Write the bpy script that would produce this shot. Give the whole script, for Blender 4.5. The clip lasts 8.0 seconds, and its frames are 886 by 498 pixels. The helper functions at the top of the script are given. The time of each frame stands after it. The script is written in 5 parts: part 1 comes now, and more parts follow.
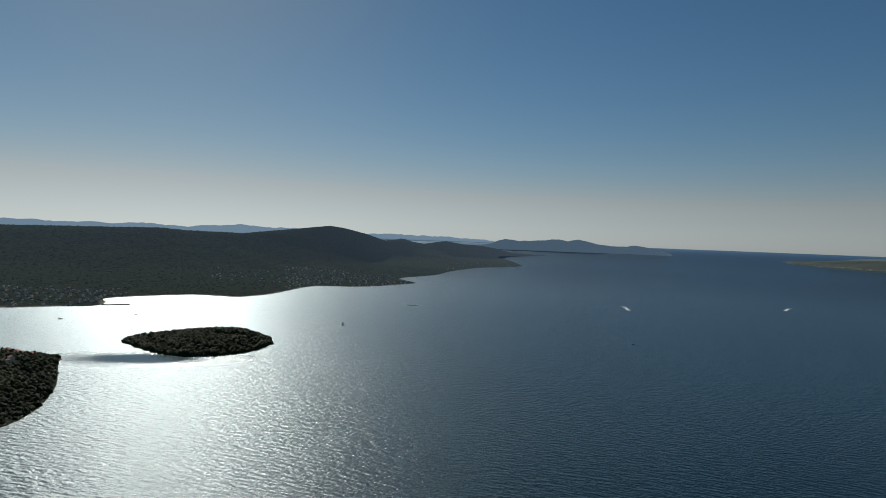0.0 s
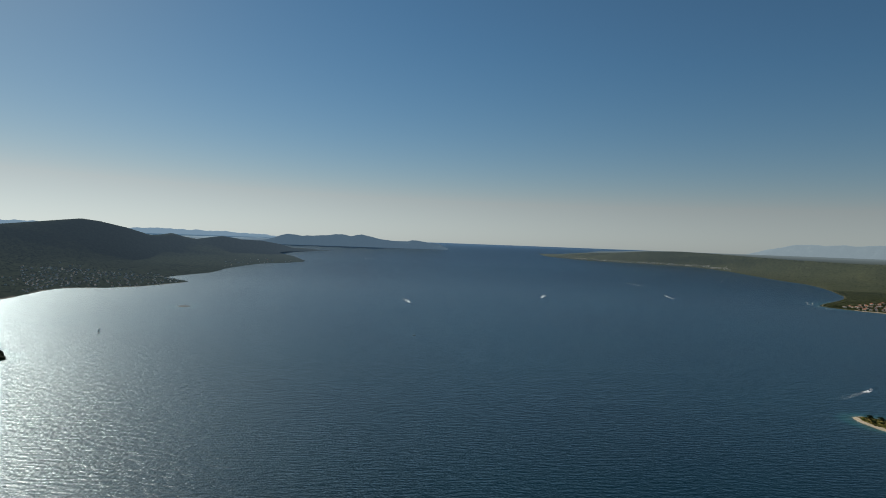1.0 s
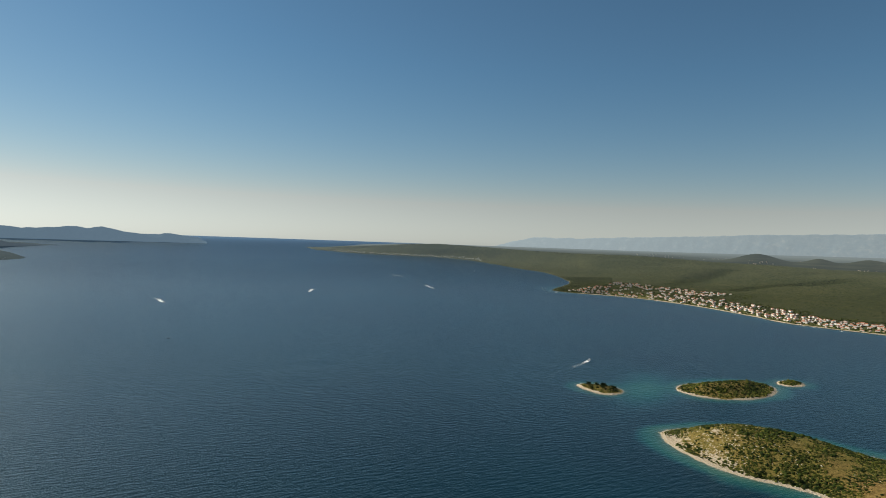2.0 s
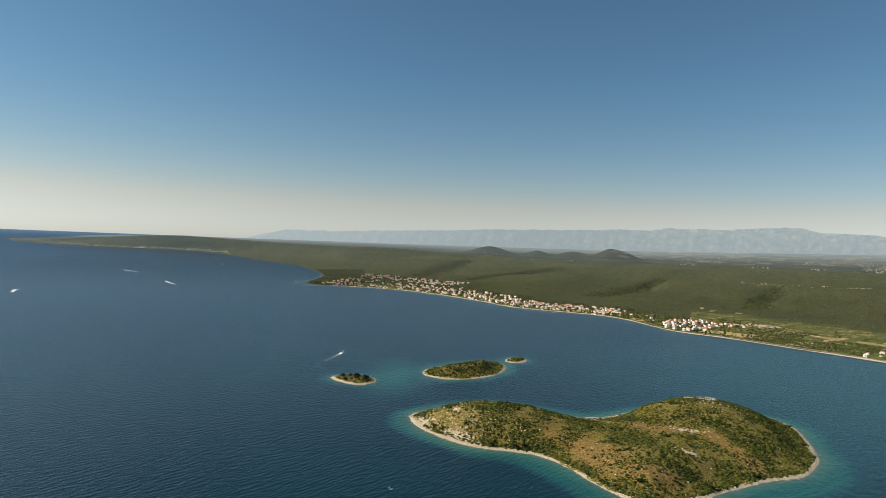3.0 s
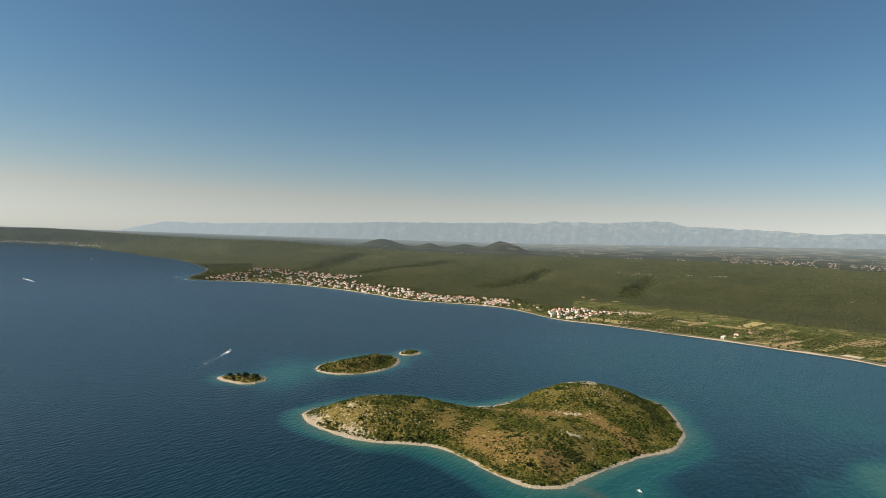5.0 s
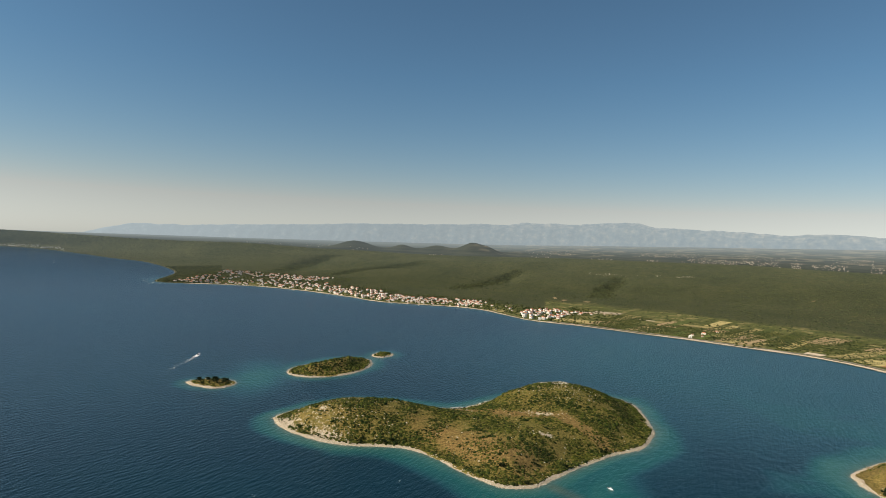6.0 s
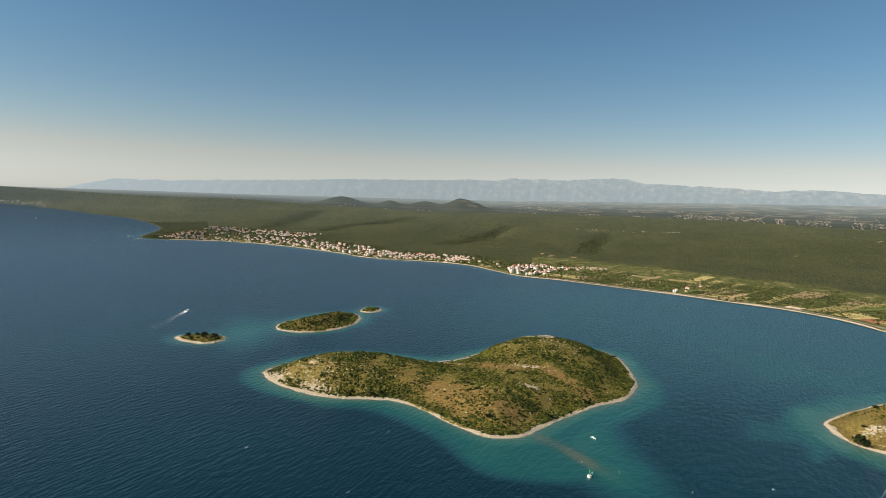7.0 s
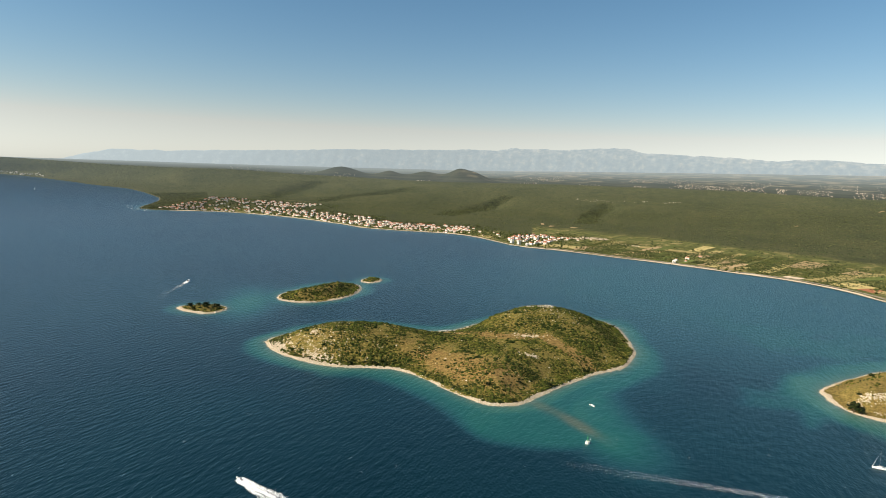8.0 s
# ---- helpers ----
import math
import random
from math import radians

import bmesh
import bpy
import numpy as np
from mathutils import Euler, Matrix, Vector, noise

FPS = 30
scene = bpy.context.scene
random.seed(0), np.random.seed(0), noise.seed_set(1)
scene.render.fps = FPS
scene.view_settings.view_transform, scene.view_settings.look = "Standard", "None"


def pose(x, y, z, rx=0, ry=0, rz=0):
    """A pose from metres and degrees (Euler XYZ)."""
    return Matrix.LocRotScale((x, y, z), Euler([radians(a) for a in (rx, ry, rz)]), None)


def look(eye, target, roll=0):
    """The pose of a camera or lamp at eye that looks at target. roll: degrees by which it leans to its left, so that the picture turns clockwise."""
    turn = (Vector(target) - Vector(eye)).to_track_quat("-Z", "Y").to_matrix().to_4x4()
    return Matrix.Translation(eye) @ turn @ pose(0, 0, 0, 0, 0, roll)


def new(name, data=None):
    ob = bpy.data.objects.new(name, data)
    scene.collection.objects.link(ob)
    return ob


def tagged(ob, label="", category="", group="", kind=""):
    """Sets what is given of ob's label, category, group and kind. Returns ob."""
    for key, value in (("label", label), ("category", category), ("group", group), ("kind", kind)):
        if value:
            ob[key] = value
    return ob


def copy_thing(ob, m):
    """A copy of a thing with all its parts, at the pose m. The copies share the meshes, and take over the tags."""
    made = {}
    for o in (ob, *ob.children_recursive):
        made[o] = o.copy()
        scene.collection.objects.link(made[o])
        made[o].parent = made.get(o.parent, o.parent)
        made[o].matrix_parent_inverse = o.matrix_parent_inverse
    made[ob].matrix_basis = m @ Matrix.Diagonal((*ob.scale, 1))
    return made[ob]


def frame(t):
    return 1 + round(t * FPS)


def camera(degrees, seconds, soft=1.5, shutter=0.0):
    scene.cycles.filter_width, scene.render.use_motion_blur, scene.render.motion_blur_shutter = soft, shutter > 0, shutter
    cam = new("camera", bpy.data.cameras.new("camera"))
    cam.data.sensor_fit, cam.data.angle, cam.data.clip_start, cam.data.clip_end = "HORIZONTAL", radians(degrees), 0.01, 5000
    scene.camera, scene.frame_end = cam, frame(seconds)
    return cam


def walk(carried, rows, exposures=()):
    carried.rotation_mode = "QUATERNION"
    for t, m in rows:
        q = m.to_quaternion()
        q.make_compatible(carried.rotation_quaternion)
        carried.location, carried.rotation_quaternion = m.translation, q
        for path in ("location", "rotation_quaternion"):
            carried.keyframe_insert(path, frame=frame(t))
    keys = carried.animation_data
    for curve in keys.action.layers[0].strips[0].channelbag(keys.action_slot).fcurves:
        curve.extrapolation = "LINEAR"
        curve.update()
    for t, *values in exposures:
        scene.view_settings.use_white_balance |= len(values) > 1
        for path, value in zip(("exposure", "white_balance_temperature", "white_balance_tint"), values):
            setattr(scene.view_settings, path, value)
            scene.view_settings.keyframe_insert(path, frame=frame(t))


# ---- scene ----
from collections import defaultdict

# ------------------------------------------------------------------ camera
cam = camera(72.53, 8.0, 0.95)
ROWS = [
    (0.0, 2.74, -9.18, 239.62, 0.0, -1.16, -2.07), (0.5, 2.22, -8.13, 240.84, -9.58, -1.1, -2.03),
    (1.0, 1.78, -7.05, 242.19, -20.34, -0.94, -2.1), (1.5, 1.41, -5.93, 243.73, -30.32, -0.89, -2.12),
    (2.0, 1.2, -4.83, 245.37, -42.18, -0.85, -2.06), (2.2, 1.12, -4.36, 246.01, -46.78, -0.8, -2.12),
    (3.3, 0.57, -1.41, 249.2, -70.07, -0.7, -2.43), (3.5, 0.51, -0.98, 249.59, -71.88, -0.73, -2.43),
    (4.0, 0.44, -0.25, 250.19, -72.96, -0.86, -2.42), (4.5, 0.43, 0.16, 250.52, -73.73, -0.94, -2.34),
    (5.0, 0.46, 0.25, 250.65, -75.48, -1.0, -2.34), (6.5, 0.43, -0.2, 250.73, -79.25, -1.54, -2.22),
    (7.0, 0.34, -0.21, 250.5, -79.22, -4.9, -2.24), (7.5, 0.19, -0.12, 250.25, -79.2, -7.43, -2.24),
    (8.0, 0.03, -0.04, 250.02, -79.21, -7.69, -2.18),
]
EXPOSURES = [(0.0, -0.67, 6050, 9), (0.5, -0.57, 6080, 8), (1.0, -0.38, 6100, 7), (1.5, -0.12, 6250, 7), (2.0, 0.1, 6520, 8), (3.5, 0.37, 6700, 10),
             (5.0, 0.29, 6720, 11), (6.5, 0.28, 6700, 11), (7.0, 0.38, 6720, 11), (7.5, 0.6, 6780, 11), (8.0, 0.68, 6820, 11)]
walk(cam, [(t, pose(x, y, z, 90 + p, r, w)) for t, x, y, z, w, p, r in ROWS], EXPOSURES)

# ------------------------------------------------------------------ sky and sun
SUN_AZ, SUN_EL = radians(-25.0), radians(34.0)
world = bpy.data.worlds.new("sky")
scene.world = world
world.use_nodes = True
wn = world.node_tree.nodes
sky = wn.new("ShaderNodeTexSky")
sky.sky_type = "NISHITA"
sky.sun_disc = False
sky.sun_elevation, sky.sun_rotation = SUN_EL, SUN_AZ
sky.altitude, sky.air_density, sky.dust_density, sky.ozone_density = 100.0, 0.8, 0.15, 4.0
wn["Background"].inputs["Strength"].default_value = 0.079
tint = wn.new("ShaderNodeMix")
tint.data_type, tint.blend_type = "RGBA", "MULTIPLY"
tint.inputs[0].default_value = 1.0
tint.inputs[7].default_value = (0.82, 1.0, 0.91, 1)
world.node_tree.links.new(sky.outputs["Color"], tint.inputs[6])
# summer haze: towards the horizon, where the blue thins out, the sky turns pale
wl = world.node_tree.links
split = wn.new("ShaderNodeSeparateColor")
ratio = wn.new("ShaderNodeMath")
ratio.operation = "DIVIDE"
span = wn.new("ShaderNodeMapRange")
span.inputs["From Min"].default_value, span.inputs["From Max"].default_value, span.inputs["To Max"].default_value = 0.295, 0.575, 0.85
grey = wn.new("ShaderNodeRGBToBW")
pale = wn.new("ShaderNodeMix")
pale.data_type, pale.blend_type = "RGBA", "MULTIPLY"
pale.inputs[0].default_value = 1.0
pale.inputs[7].default_value = (1.03, 1.04, 0.99, 1)
hazy = wn.new("ShaderNodeMix")
hazy.data_type = "RGBA"
wl.new(sky.outputs["Color"], split.inputs[0])
wl.new(split.outputs[0], ratio.inputs[0])
wl.new(split.outputs[2], ratio.inputs[1])
wl.new(ratio.outputs[0], span.inputs["Value"])
wl.new(tint.outputs[2], grey.inputs[0])
wl.new(grey.outputs[0], pale.inputs[6])
wl.new(span.outputs[0], hazy.inputs[0])
wl.new(tint.outputs[2], hazy.inputs[6])
wl.new(pale.outputs[2], hazy.inputs[7])
wl.new(hazy.outputs[2], wn["Background"].inputs["Color"])
sun_dir = Vector((math.sin(SUN_AZ) * math.cos(SUN_EL), math.cos(SUN_AZ) * math.cos(SUN_EL), math.sin(SUN_EL)))
sun = new("sun", bpy.data.lights.new("sun", "SUN"))
sun.data.energy, sun.data.angle, sun.data.color = 5.0, radians(0.55), (1.0, 0.91, 0.76)
sun.matrix_world = look(sun_dir * 900, (0, 0, 0))

# ------------------------------------------------------------------ helpers for numbers and meshes
EYE_Z = 250.0
NEAR, RIM, RIM_Z = 2800.0, 4900.0, 211.0
RADII = np.linspace(NEAR, RIM, 400)
TRUE = RADII / (1 - RIM_Z * ((RADII - NEAR) / (RIM - NEAR)) ** 2 / EYE_Z)


def sstep(a, b, x):
    t = np.clip((np.asarray(x, float) - a) / (b - a), 0, 1)
    return t * t * (3 - 2 * t)


def drawn_in(d):
    """Past NEAR metres land and sea are drawn in towards the eye, so that the horizon lies within 5 km: the distance at which d is built."""
    d = np.asarray(d, float)
    return np.where(d > NEAR, np.interp(d, TRUE, RADII) + np.maximum(d - TRUE[-1], 0) * 1e-3, d)


def squash_factor(x, y, z):
    d = np.sqrt(x * x + y * y + (z - EYE_Z) ** 2)
    return drawn_in(d) / np.maximum(d, 1e-6)


def squash(p):
    p = np.asarray(p, float)
    k = squash_factor(p[..., 0], p[..., 1], p[..., 2])[..., None]
    return np.concatenate([p[..., :2] * k, EYE_Z + (p[..., 2:] - EYE_Z) * k], -1)


def lattice(ix, iy, seed):
    h = (ix.astype(np.int64) * 374761393 + iy.astype(np.int64) * 668265263 + seed * 1442695041) & 0xFFFFFFFF
    h = ((h ^ (h >> 13)) * 1274126177) & 0xFFFFFFFF
    return ((h ^ (h >> 16)) & 0xFFFF) / 65535.0


def vnoise(x, y, seed=0):
    x, y = np.asarray(x, float), np.asarray(y, float)
    ix, iy = np.floor(x), np.floor(y)
    fx, fy = x - ix, y - iy
    fx, fy = fx * fx * (3 - 2 * fx), fy * fy * (3 - 2 * fy)
    a, b = lattice(ix, iy, seed), lattice(ix + 1, iy, seed)
    c, d = lattice(ix, iy + 1, seed), lattice(ix + 1, iy + 1, seed)
    return (a * (1 - fx) + b * fx) * (1 - fy) + (c * (1 - fx) + d * fx) * fy


def fbm(x, y, size, octaves=4, seed=0):
    """Fractal noise from -1 to 1 with features of about that size in metres."""
    out, amp, tot = 0, 1.0, 0
    for o in range(octaves):
        out = out + amp * (2 * vnoise(np.asarray(x) / size + 17.3 * o, np.asarray(y) / size - 9.1 * o, seed + o) - 1)
        tot += amp
        size, amp = size / 2, amp * 0.5
    return out / tot


def smooth_line(pts, n=6, closed=True):
    """A Catmull-Rom curve through the corners."""
    p = np.array(pts, float)
    m = len(p)
    out = []
    for i in range(m if closed else m - 1):
        a, b, c, d = [p[(i + k) % m] if closed else p[min(max(i + k, 0), m - 1)] for k in (-1, 0, 1, 2)]
        for j in range(n):
            t = j / n
            out.append(0.5 * (2 * b + (c - a) * t + (2 * a - 5 * b + 4 * c - d) * t * t + (3 * b - a - 3 * c + d) * t ** 3))
    if not closed:
        out.append(p[-1])
    return np.array(out)


def signed_distance(x, y, line):
    """Metres from a closed line, above zero inside."""
    shape = np.shape(x)
    x, y = np.ravel(x).astype(float), np.ravel(y).astype(float)
    best = np.full(x.shape, 1e18)
    inside = np.zeros(x.shape, bool)
    for (ax, ay), (bx, by) in zip(line, np.roll(line, -1, 0)):
        ux, uy = bx - ax, by - ay
        t = np.clip(((x - ax) * ux + (y - ay) * uy) / max(ux * ux + uy * uy, 1e-9), 0, 1)
        best = np.minimum(best, (x - ax - t * ux) ** 2 + (y - ay - t * uy) ** 2)
        if ay != by:
            cross = (ay > y) != (by > y)
            inside ^= cross & (x < ux * (y - ay) / (by - ay) + ax)
    d = np.sqrt(best)
    return np.where(inside, d, -d).reshape(shape)


def link_mesh(name, verts, faces, mat, parent=None, attrs=None, smooth=True, slots=None):
    """One mesh object from arrays of corners and of faces with a fixed number of corners."""
    verts, faces = np.asarray(verts, np.float32), np.asarray(faces, np.int32)
    me = bpy.data.meshes.new(name)
    k = faces.shape[1]
    me.vertices.add(len(verts))
    me.vertices.foreach_set("co", verts.ravel())
    me.loops.add(faces.size)
    me.loops.foreach_set("vertex_index", faces.ravel())
    me.polygons.add(len(faces))
    me.polygons.foreach_set("loop_start", np.arange(0, faces.size, k, dtype=np.int32))
    me.polygons.foreach_set("use_smooth", np.full(len(faces), smooth))
    for key, values in (attrs or {}).items():
        me.attributes.new(key, "FLOAT", "POINT").data.foreach_set("value", np.ravel(values).astype(np.float32))
    me.update(calc_edges=True)
    for one in (mat if isinstance(mat, (list, tuple)) else [mat]):
        me.materials.append(one)
    if slots is not None:
        me.polygons.foreach_set("material_index", np.asarray(slots, np.int32))
    ob = new(name, me)
    ob.parent = parent
    return ob


def grid_faces(n, m, keep=None):
    i, j = np.meshgrid(np.arange(n - 1), np.arange(m - 1), indexing="ij")
    a = i * m + j
    f = np.stack([a, a + m, a + m + 1, a + 1], -1)
    return f[keep] if keep is not None else f.reshape(-1, 4)


def grid_mesh(name, V, mat, keep=None, attrs=None, flip=False):
    """A sheet from a grid of corners; keep says which cells stay."""
    n, m = V.shape[:2]
    f = grid_faces(n, m, keep)
    if flip:
        f = f[:, ::-1]
    used = np.unique(f)
    index = np.full(n * m, -1)
    index[used] = np.arange(len(used))
    attrs = {k: np.ravel(v)[used] for k, v in (attrs or {}).items()}
    return link_mesh(name, V.reshape(-1, 3)[used], index[f], mat, attrs=attrs)


def part(name, bm, mat, parent=None, label="", smooth=False):
    me = bpy.data.meshes.new(name)
    bm.normal_update()
    bm.to_mesh(me)
    bm.free()
    if smooth:
        me.polygons.foreach_set("use_smooth", [True] * len(me.polygons))
    me.materials.append(mat)
    ob = new(name, me)
    ob.parent = parent
    return tagged(ob, label)


def add_box(bm, x0, x1, y0, y1, z0, z1):
    m = Matrix.Translation(((x0 + x1) / 2, (y0 + y1) / 2, (z0 + z1) / 2)) @ Matrix.Diagonal((x1 - x0, y1 - y0, z1 - z0, 1))
    return bmesh.ops.create_cube(bm, size=1, matrix=m)


def add_tube(bm, r0, r1, z0, z1, x=0, y=0, seg=8):
    bmesh.ops.create_cone(bm, cap_ends=True, segments=seg, radius1=r0, radius2=r1, depth=z1 - z0,
                          matrix=Matrix.Translation((x, y, (z0 + z1) / 2)))


# ------------------------------------------------------------------ materials
def material(name):
    mat = bpy.data.materials.new(name)
    mat.use_nodes = True
    nt = mat.node_tree
    return mat, nt, nt.nodes["Principled BSDF"]


def noise_node(nt, scale, detail=6.0, rough=0.6, coords=None):
    n = nt.nodes.new("ShaderNodeTexNoise")
    n.inputs["Scale"].default_value, n.inputs["Detail"].default_value, n.inputs["Roughness"].default_value = scale, detail, rough
    if coords is None:
        geo = nt.nodes.new("ShaderNodeNewGeometry")
        coords = geo.outputs["Position"]
    nt.links.new(coords, n.inputs["Vector"])
    return n.outputs["Fac"]


def ramp_node(nt, fac, stops):
    r = nt.nodes.new("ShaderNodeValToRGB")
    el = r.color_ramp.elements
    while len(el) < len(stops):
        el.new(0.5)
    for e, (p, c) in zip(el, stops):
        e.position, e.color = p, (*c, 1) if len(c) == 3 else c
    nt.links.new(fac, r.inputs["Fac"])
    return r.outputs["Color"]


def mix_node(nt, fac, a, b, mode="MIX"):
    m = nt.nodes.new("ShaderNodeMix")
    m.data_type, m.blend_type = "RGBA", mode
    for sock, v in ((m.inputs[0], fac), (m.inputs[6], a), (m.inputs[7], b)):
        if isinstance(v, (int, float)):
            sock.default_value = v
        elif isinstance(v, tuple):
            sock.default_value = (*v, 1)
        else:
            nt.links.new(v, sock)
    return m.outputs[2]


def math_node(nt, op, a, b=0.0, clamp=False):
    m = nt.nodes.new("ShaderNodeMath")
    m.operation, m.use_clamp = op, clamp
    for sock, v in zip(m.inputs, (a, b)):
        if isinstance(v, (int, float)):
            sock.default_value = v
        else:
            nt.links.new(v, sock)
    return m.outputs[0]


def attr_node(nt, name):
    a = nt.nodes.new("ShaderNodeAttribute")
    a.attribute_name = name
    return a.outputs["Fac"]


def bump_node(nt, height, strength, distance):
    b = nt.nodes.new("ShaderNodeBump")
    b.inputs["Strength"].default_value, b.inputs["Distance"].default_value = strength, distance
    nt.links.new(height, b.inputs["Height"])
    return b.outputs["Normal"]


def plain(name, color, rough=0.6, vary=0.15, scale=0.3, metal=0.0, bump=0.0):
    """Paint, plaster, tile or stone with uneven tone at two scales."""
    mat, nt, bsdf = material(name)
    lo, hi = [tuple(c * k for c in color) for k in (1 - vary, 1 + vary)]
    col = ramp_node(nt, noise_node(nt, scale), [(0.3, lo), (0.7, hi)])
    info = nt.nodes.new("ShaderNodeObjectInfo")
    tone = math_node(nt, "ADD", math_node(nt, "MULTIPLY", info.outputs["Random"], 2 * vary), 1 - vary)
    col = mix_node(nt, 1.0, col, tone, "MULTIPLY")
    nt.links.new(col, bsdf.inputs["Base Color"])
    bsdf.inputs["Roughness"].default_value, bsdf.inputs["Metallic"].default_value = rough, metal
    if rough > 0.8:
        bsdf.inputs["Specular IOR Level"].default_value = 0.15
    if bump:
        nt.links.new(bump_node(nt, noise_node(nt, scale * 6), 0.6, bump), bsdf.inputs["Normal"])
    return mat


def leaves(name, dark, light, scale=0.5, bump=0.8, stone=None):
    """Foliage: each clump has its own green, broken up by leaf noise."""
    mat, nt, bsdf = material(name)
    geo = nt.nodes.new("ShaderNodeNewGeometry")
    tone = ramp_node(nt, geo.outputs["Random Per Island"], [(0.0, dark), (0.55, tuple((a + b) / 2 for a, b in zip(dark, light))), (1.0, light)])
    fine = ramp_node(nt, noise_node(nt, scale, 4.0, 0.7), [(0.35, (0.55, 0.55, 0.55)), (0.7, (1.35, 1.3, 1.2))])
    stand = ramp_node(nt, noise_node(nt, 0.028, 4.0, 0.6), [(0.34, (0.6, 0.68, 0.62)), (0.5, (1.0, 1.0, 0.9)), (0.66, (1.22, 1.1, 0.85))])
    tone = mix_node(nt, 1.0, tone, stand, "MULTIPLY")
    nt.links.new(mix_node(nt, 1.0, tone, fine, "MULTIPLY"), bsdf.inputs["Base Color"])
    bsdf.inputs["Roughness"].default_value = 0.75
    bsdf.inputs["Specular IOR Level"].default_value = 0.08
    nt.links.new(bump_node(nt, noise_node(nt, scale * 2, 3.0), 0.9, bump), bsdf.inputs["Normal"])
    # painted haze: distant crowns get a bluish emission
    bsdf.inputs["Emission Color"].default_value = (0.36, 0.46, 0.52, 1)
    nt.links.new(math_node(nt, "MULTIPLY", attr_node(nt, "haze_glow"), 0.3), bsdf.inputs["Emission Strength"])
    return mat


def make_water():
    mat, nt, bsdf = material("sea_water")
    nt.nodes.remove(bsdf)
    geo = nt.nodes.new("ShaderNodeNewGeometry")
    # wind waves: crests lie across the wind
    mp = nt.nodes.new("ShaderNodeMapping")
    mp.vector_type = "TEXTURE"
    mp.inputs["Rotation"].default_value = (0, 0, radians(-15))
    mp.inputs["Scale"].default_value = (3.0, 1.0, 1.0)
    nt.links.new(geo.outputs["Position"], mp.inputs["Vector"])
    chop = nt.nodes.new("ShaderNodeMapping")
    chop.vector_type = "TEXTURE"
    chop.inputs["Rotation"].default_value = (0, 0, radians(8))
    chop.inputs["Scale"].default_value = (2.2, 1.0, 1.0)
    nt.links.new(geo.outputs["Position"], chop.inputs["Vector"])
    big = noise_node(nt, 0.21, 1.0, 0.4, mp.outputs["Vector"])
    mid = noise_node(nt, 0.6, 2.0, 0.5, chop.outputs["Vector"])
    fine = noise_node(nt, 1.5, 2.0, 0.6)
    waves = math_node(nt, "ADD", math_node(nt, "MULTIPLY", big, 0.85), math_node(nt, "MULTIPLY", mid, 0.58))
    waves = math_node(nt, "ADD", waves, math_node(nt, "MULTIPLY", fine, 0.07))
    normal = bump_node(nt, waves, 1.0, 1.6)
    bump = normal.node
    nt.links.new(math_node(nt, "SUBTRACT", 1.0, attr_node(nt, "calm")), bump.inputs["Strength"])
    shallow = attr_node(nt, "shallow")
    patch = noise_node(nt, 0.012, 4.0, 0.65)
    broad = noise_node(nt, 0.0022, 3.0, 0.55)
    deep = ramp_node(nt, broad, [(0.35, (0.0008, 0.014, 0.022)), (0.7, (0.0014, 0.022, 0.032))])
    level = math_node(nt, "ADD", shallow, math_node(nt, "MULTIPLY", math_node(nt, "SUBTRACT", patch, 0.5),
                      math_node(nt, "MULTIPLY", shallow, 1.0)), True)
    tint = ramp_node(nt, level, [(0.0, (0, 0, 0)), (0.12, (0.005, 0.026, 0.03)), (0.5, (0.007, 0.062, 0.045)),
                                 (0.8, (0.035, 0.108, 0.072)), (1.0, (0.09, 0.118, 0.068))])
    col = mix_node(nt, 1.0, deep, tint, "ADD")
    col = mix_node(nt, attr_node(nt, "sandbar"), col, (0.13, 0.11, 0.06))
    dif = nt.nodes.new("ShaderNodeBsdfDiffuse")
    nt.links.new(col, dif.inputs["Color"])
    glo = nt.nodes.new("ShaderNodeBsdfGlossy")
    glo.inputs["Color"].default_value = (0.83, 0.945, 1.0, 1)
    nt.links.new(attr_node(nt, "ripple"), glo.inputs["Roughness"])
    nt.links.new(normal, glo.inputs["Normal"])
    fre = nt.nodes.new("ShaderNodeFresnel")
    fre.inputs["IOR"].default_value = 1.33
    nt.links.new(normal, fre.inputs["Normal"])
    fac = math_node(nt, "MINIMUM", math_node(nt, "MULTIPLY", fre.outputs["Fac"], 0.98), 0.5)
    # sheen of distant water is put in by distance, over the Fresnel
    fac = math_node(nt, "MAXIMUM", fac, attr_node(nt, "far_sheen"))
    mx = nt.nodes.new("ShaderNodeMixShader")
    nt.links.new(fac, mx.inputs[0])
    nt.links.new(dif.outputs[0], mx.inputs[1])
    nt.links.new(glo.outputs[0], mx.inputs[2])
    nt.links.new(mx.outputs[0], nt.nodes["Material Output"].inputs["Surface"])
    return mat


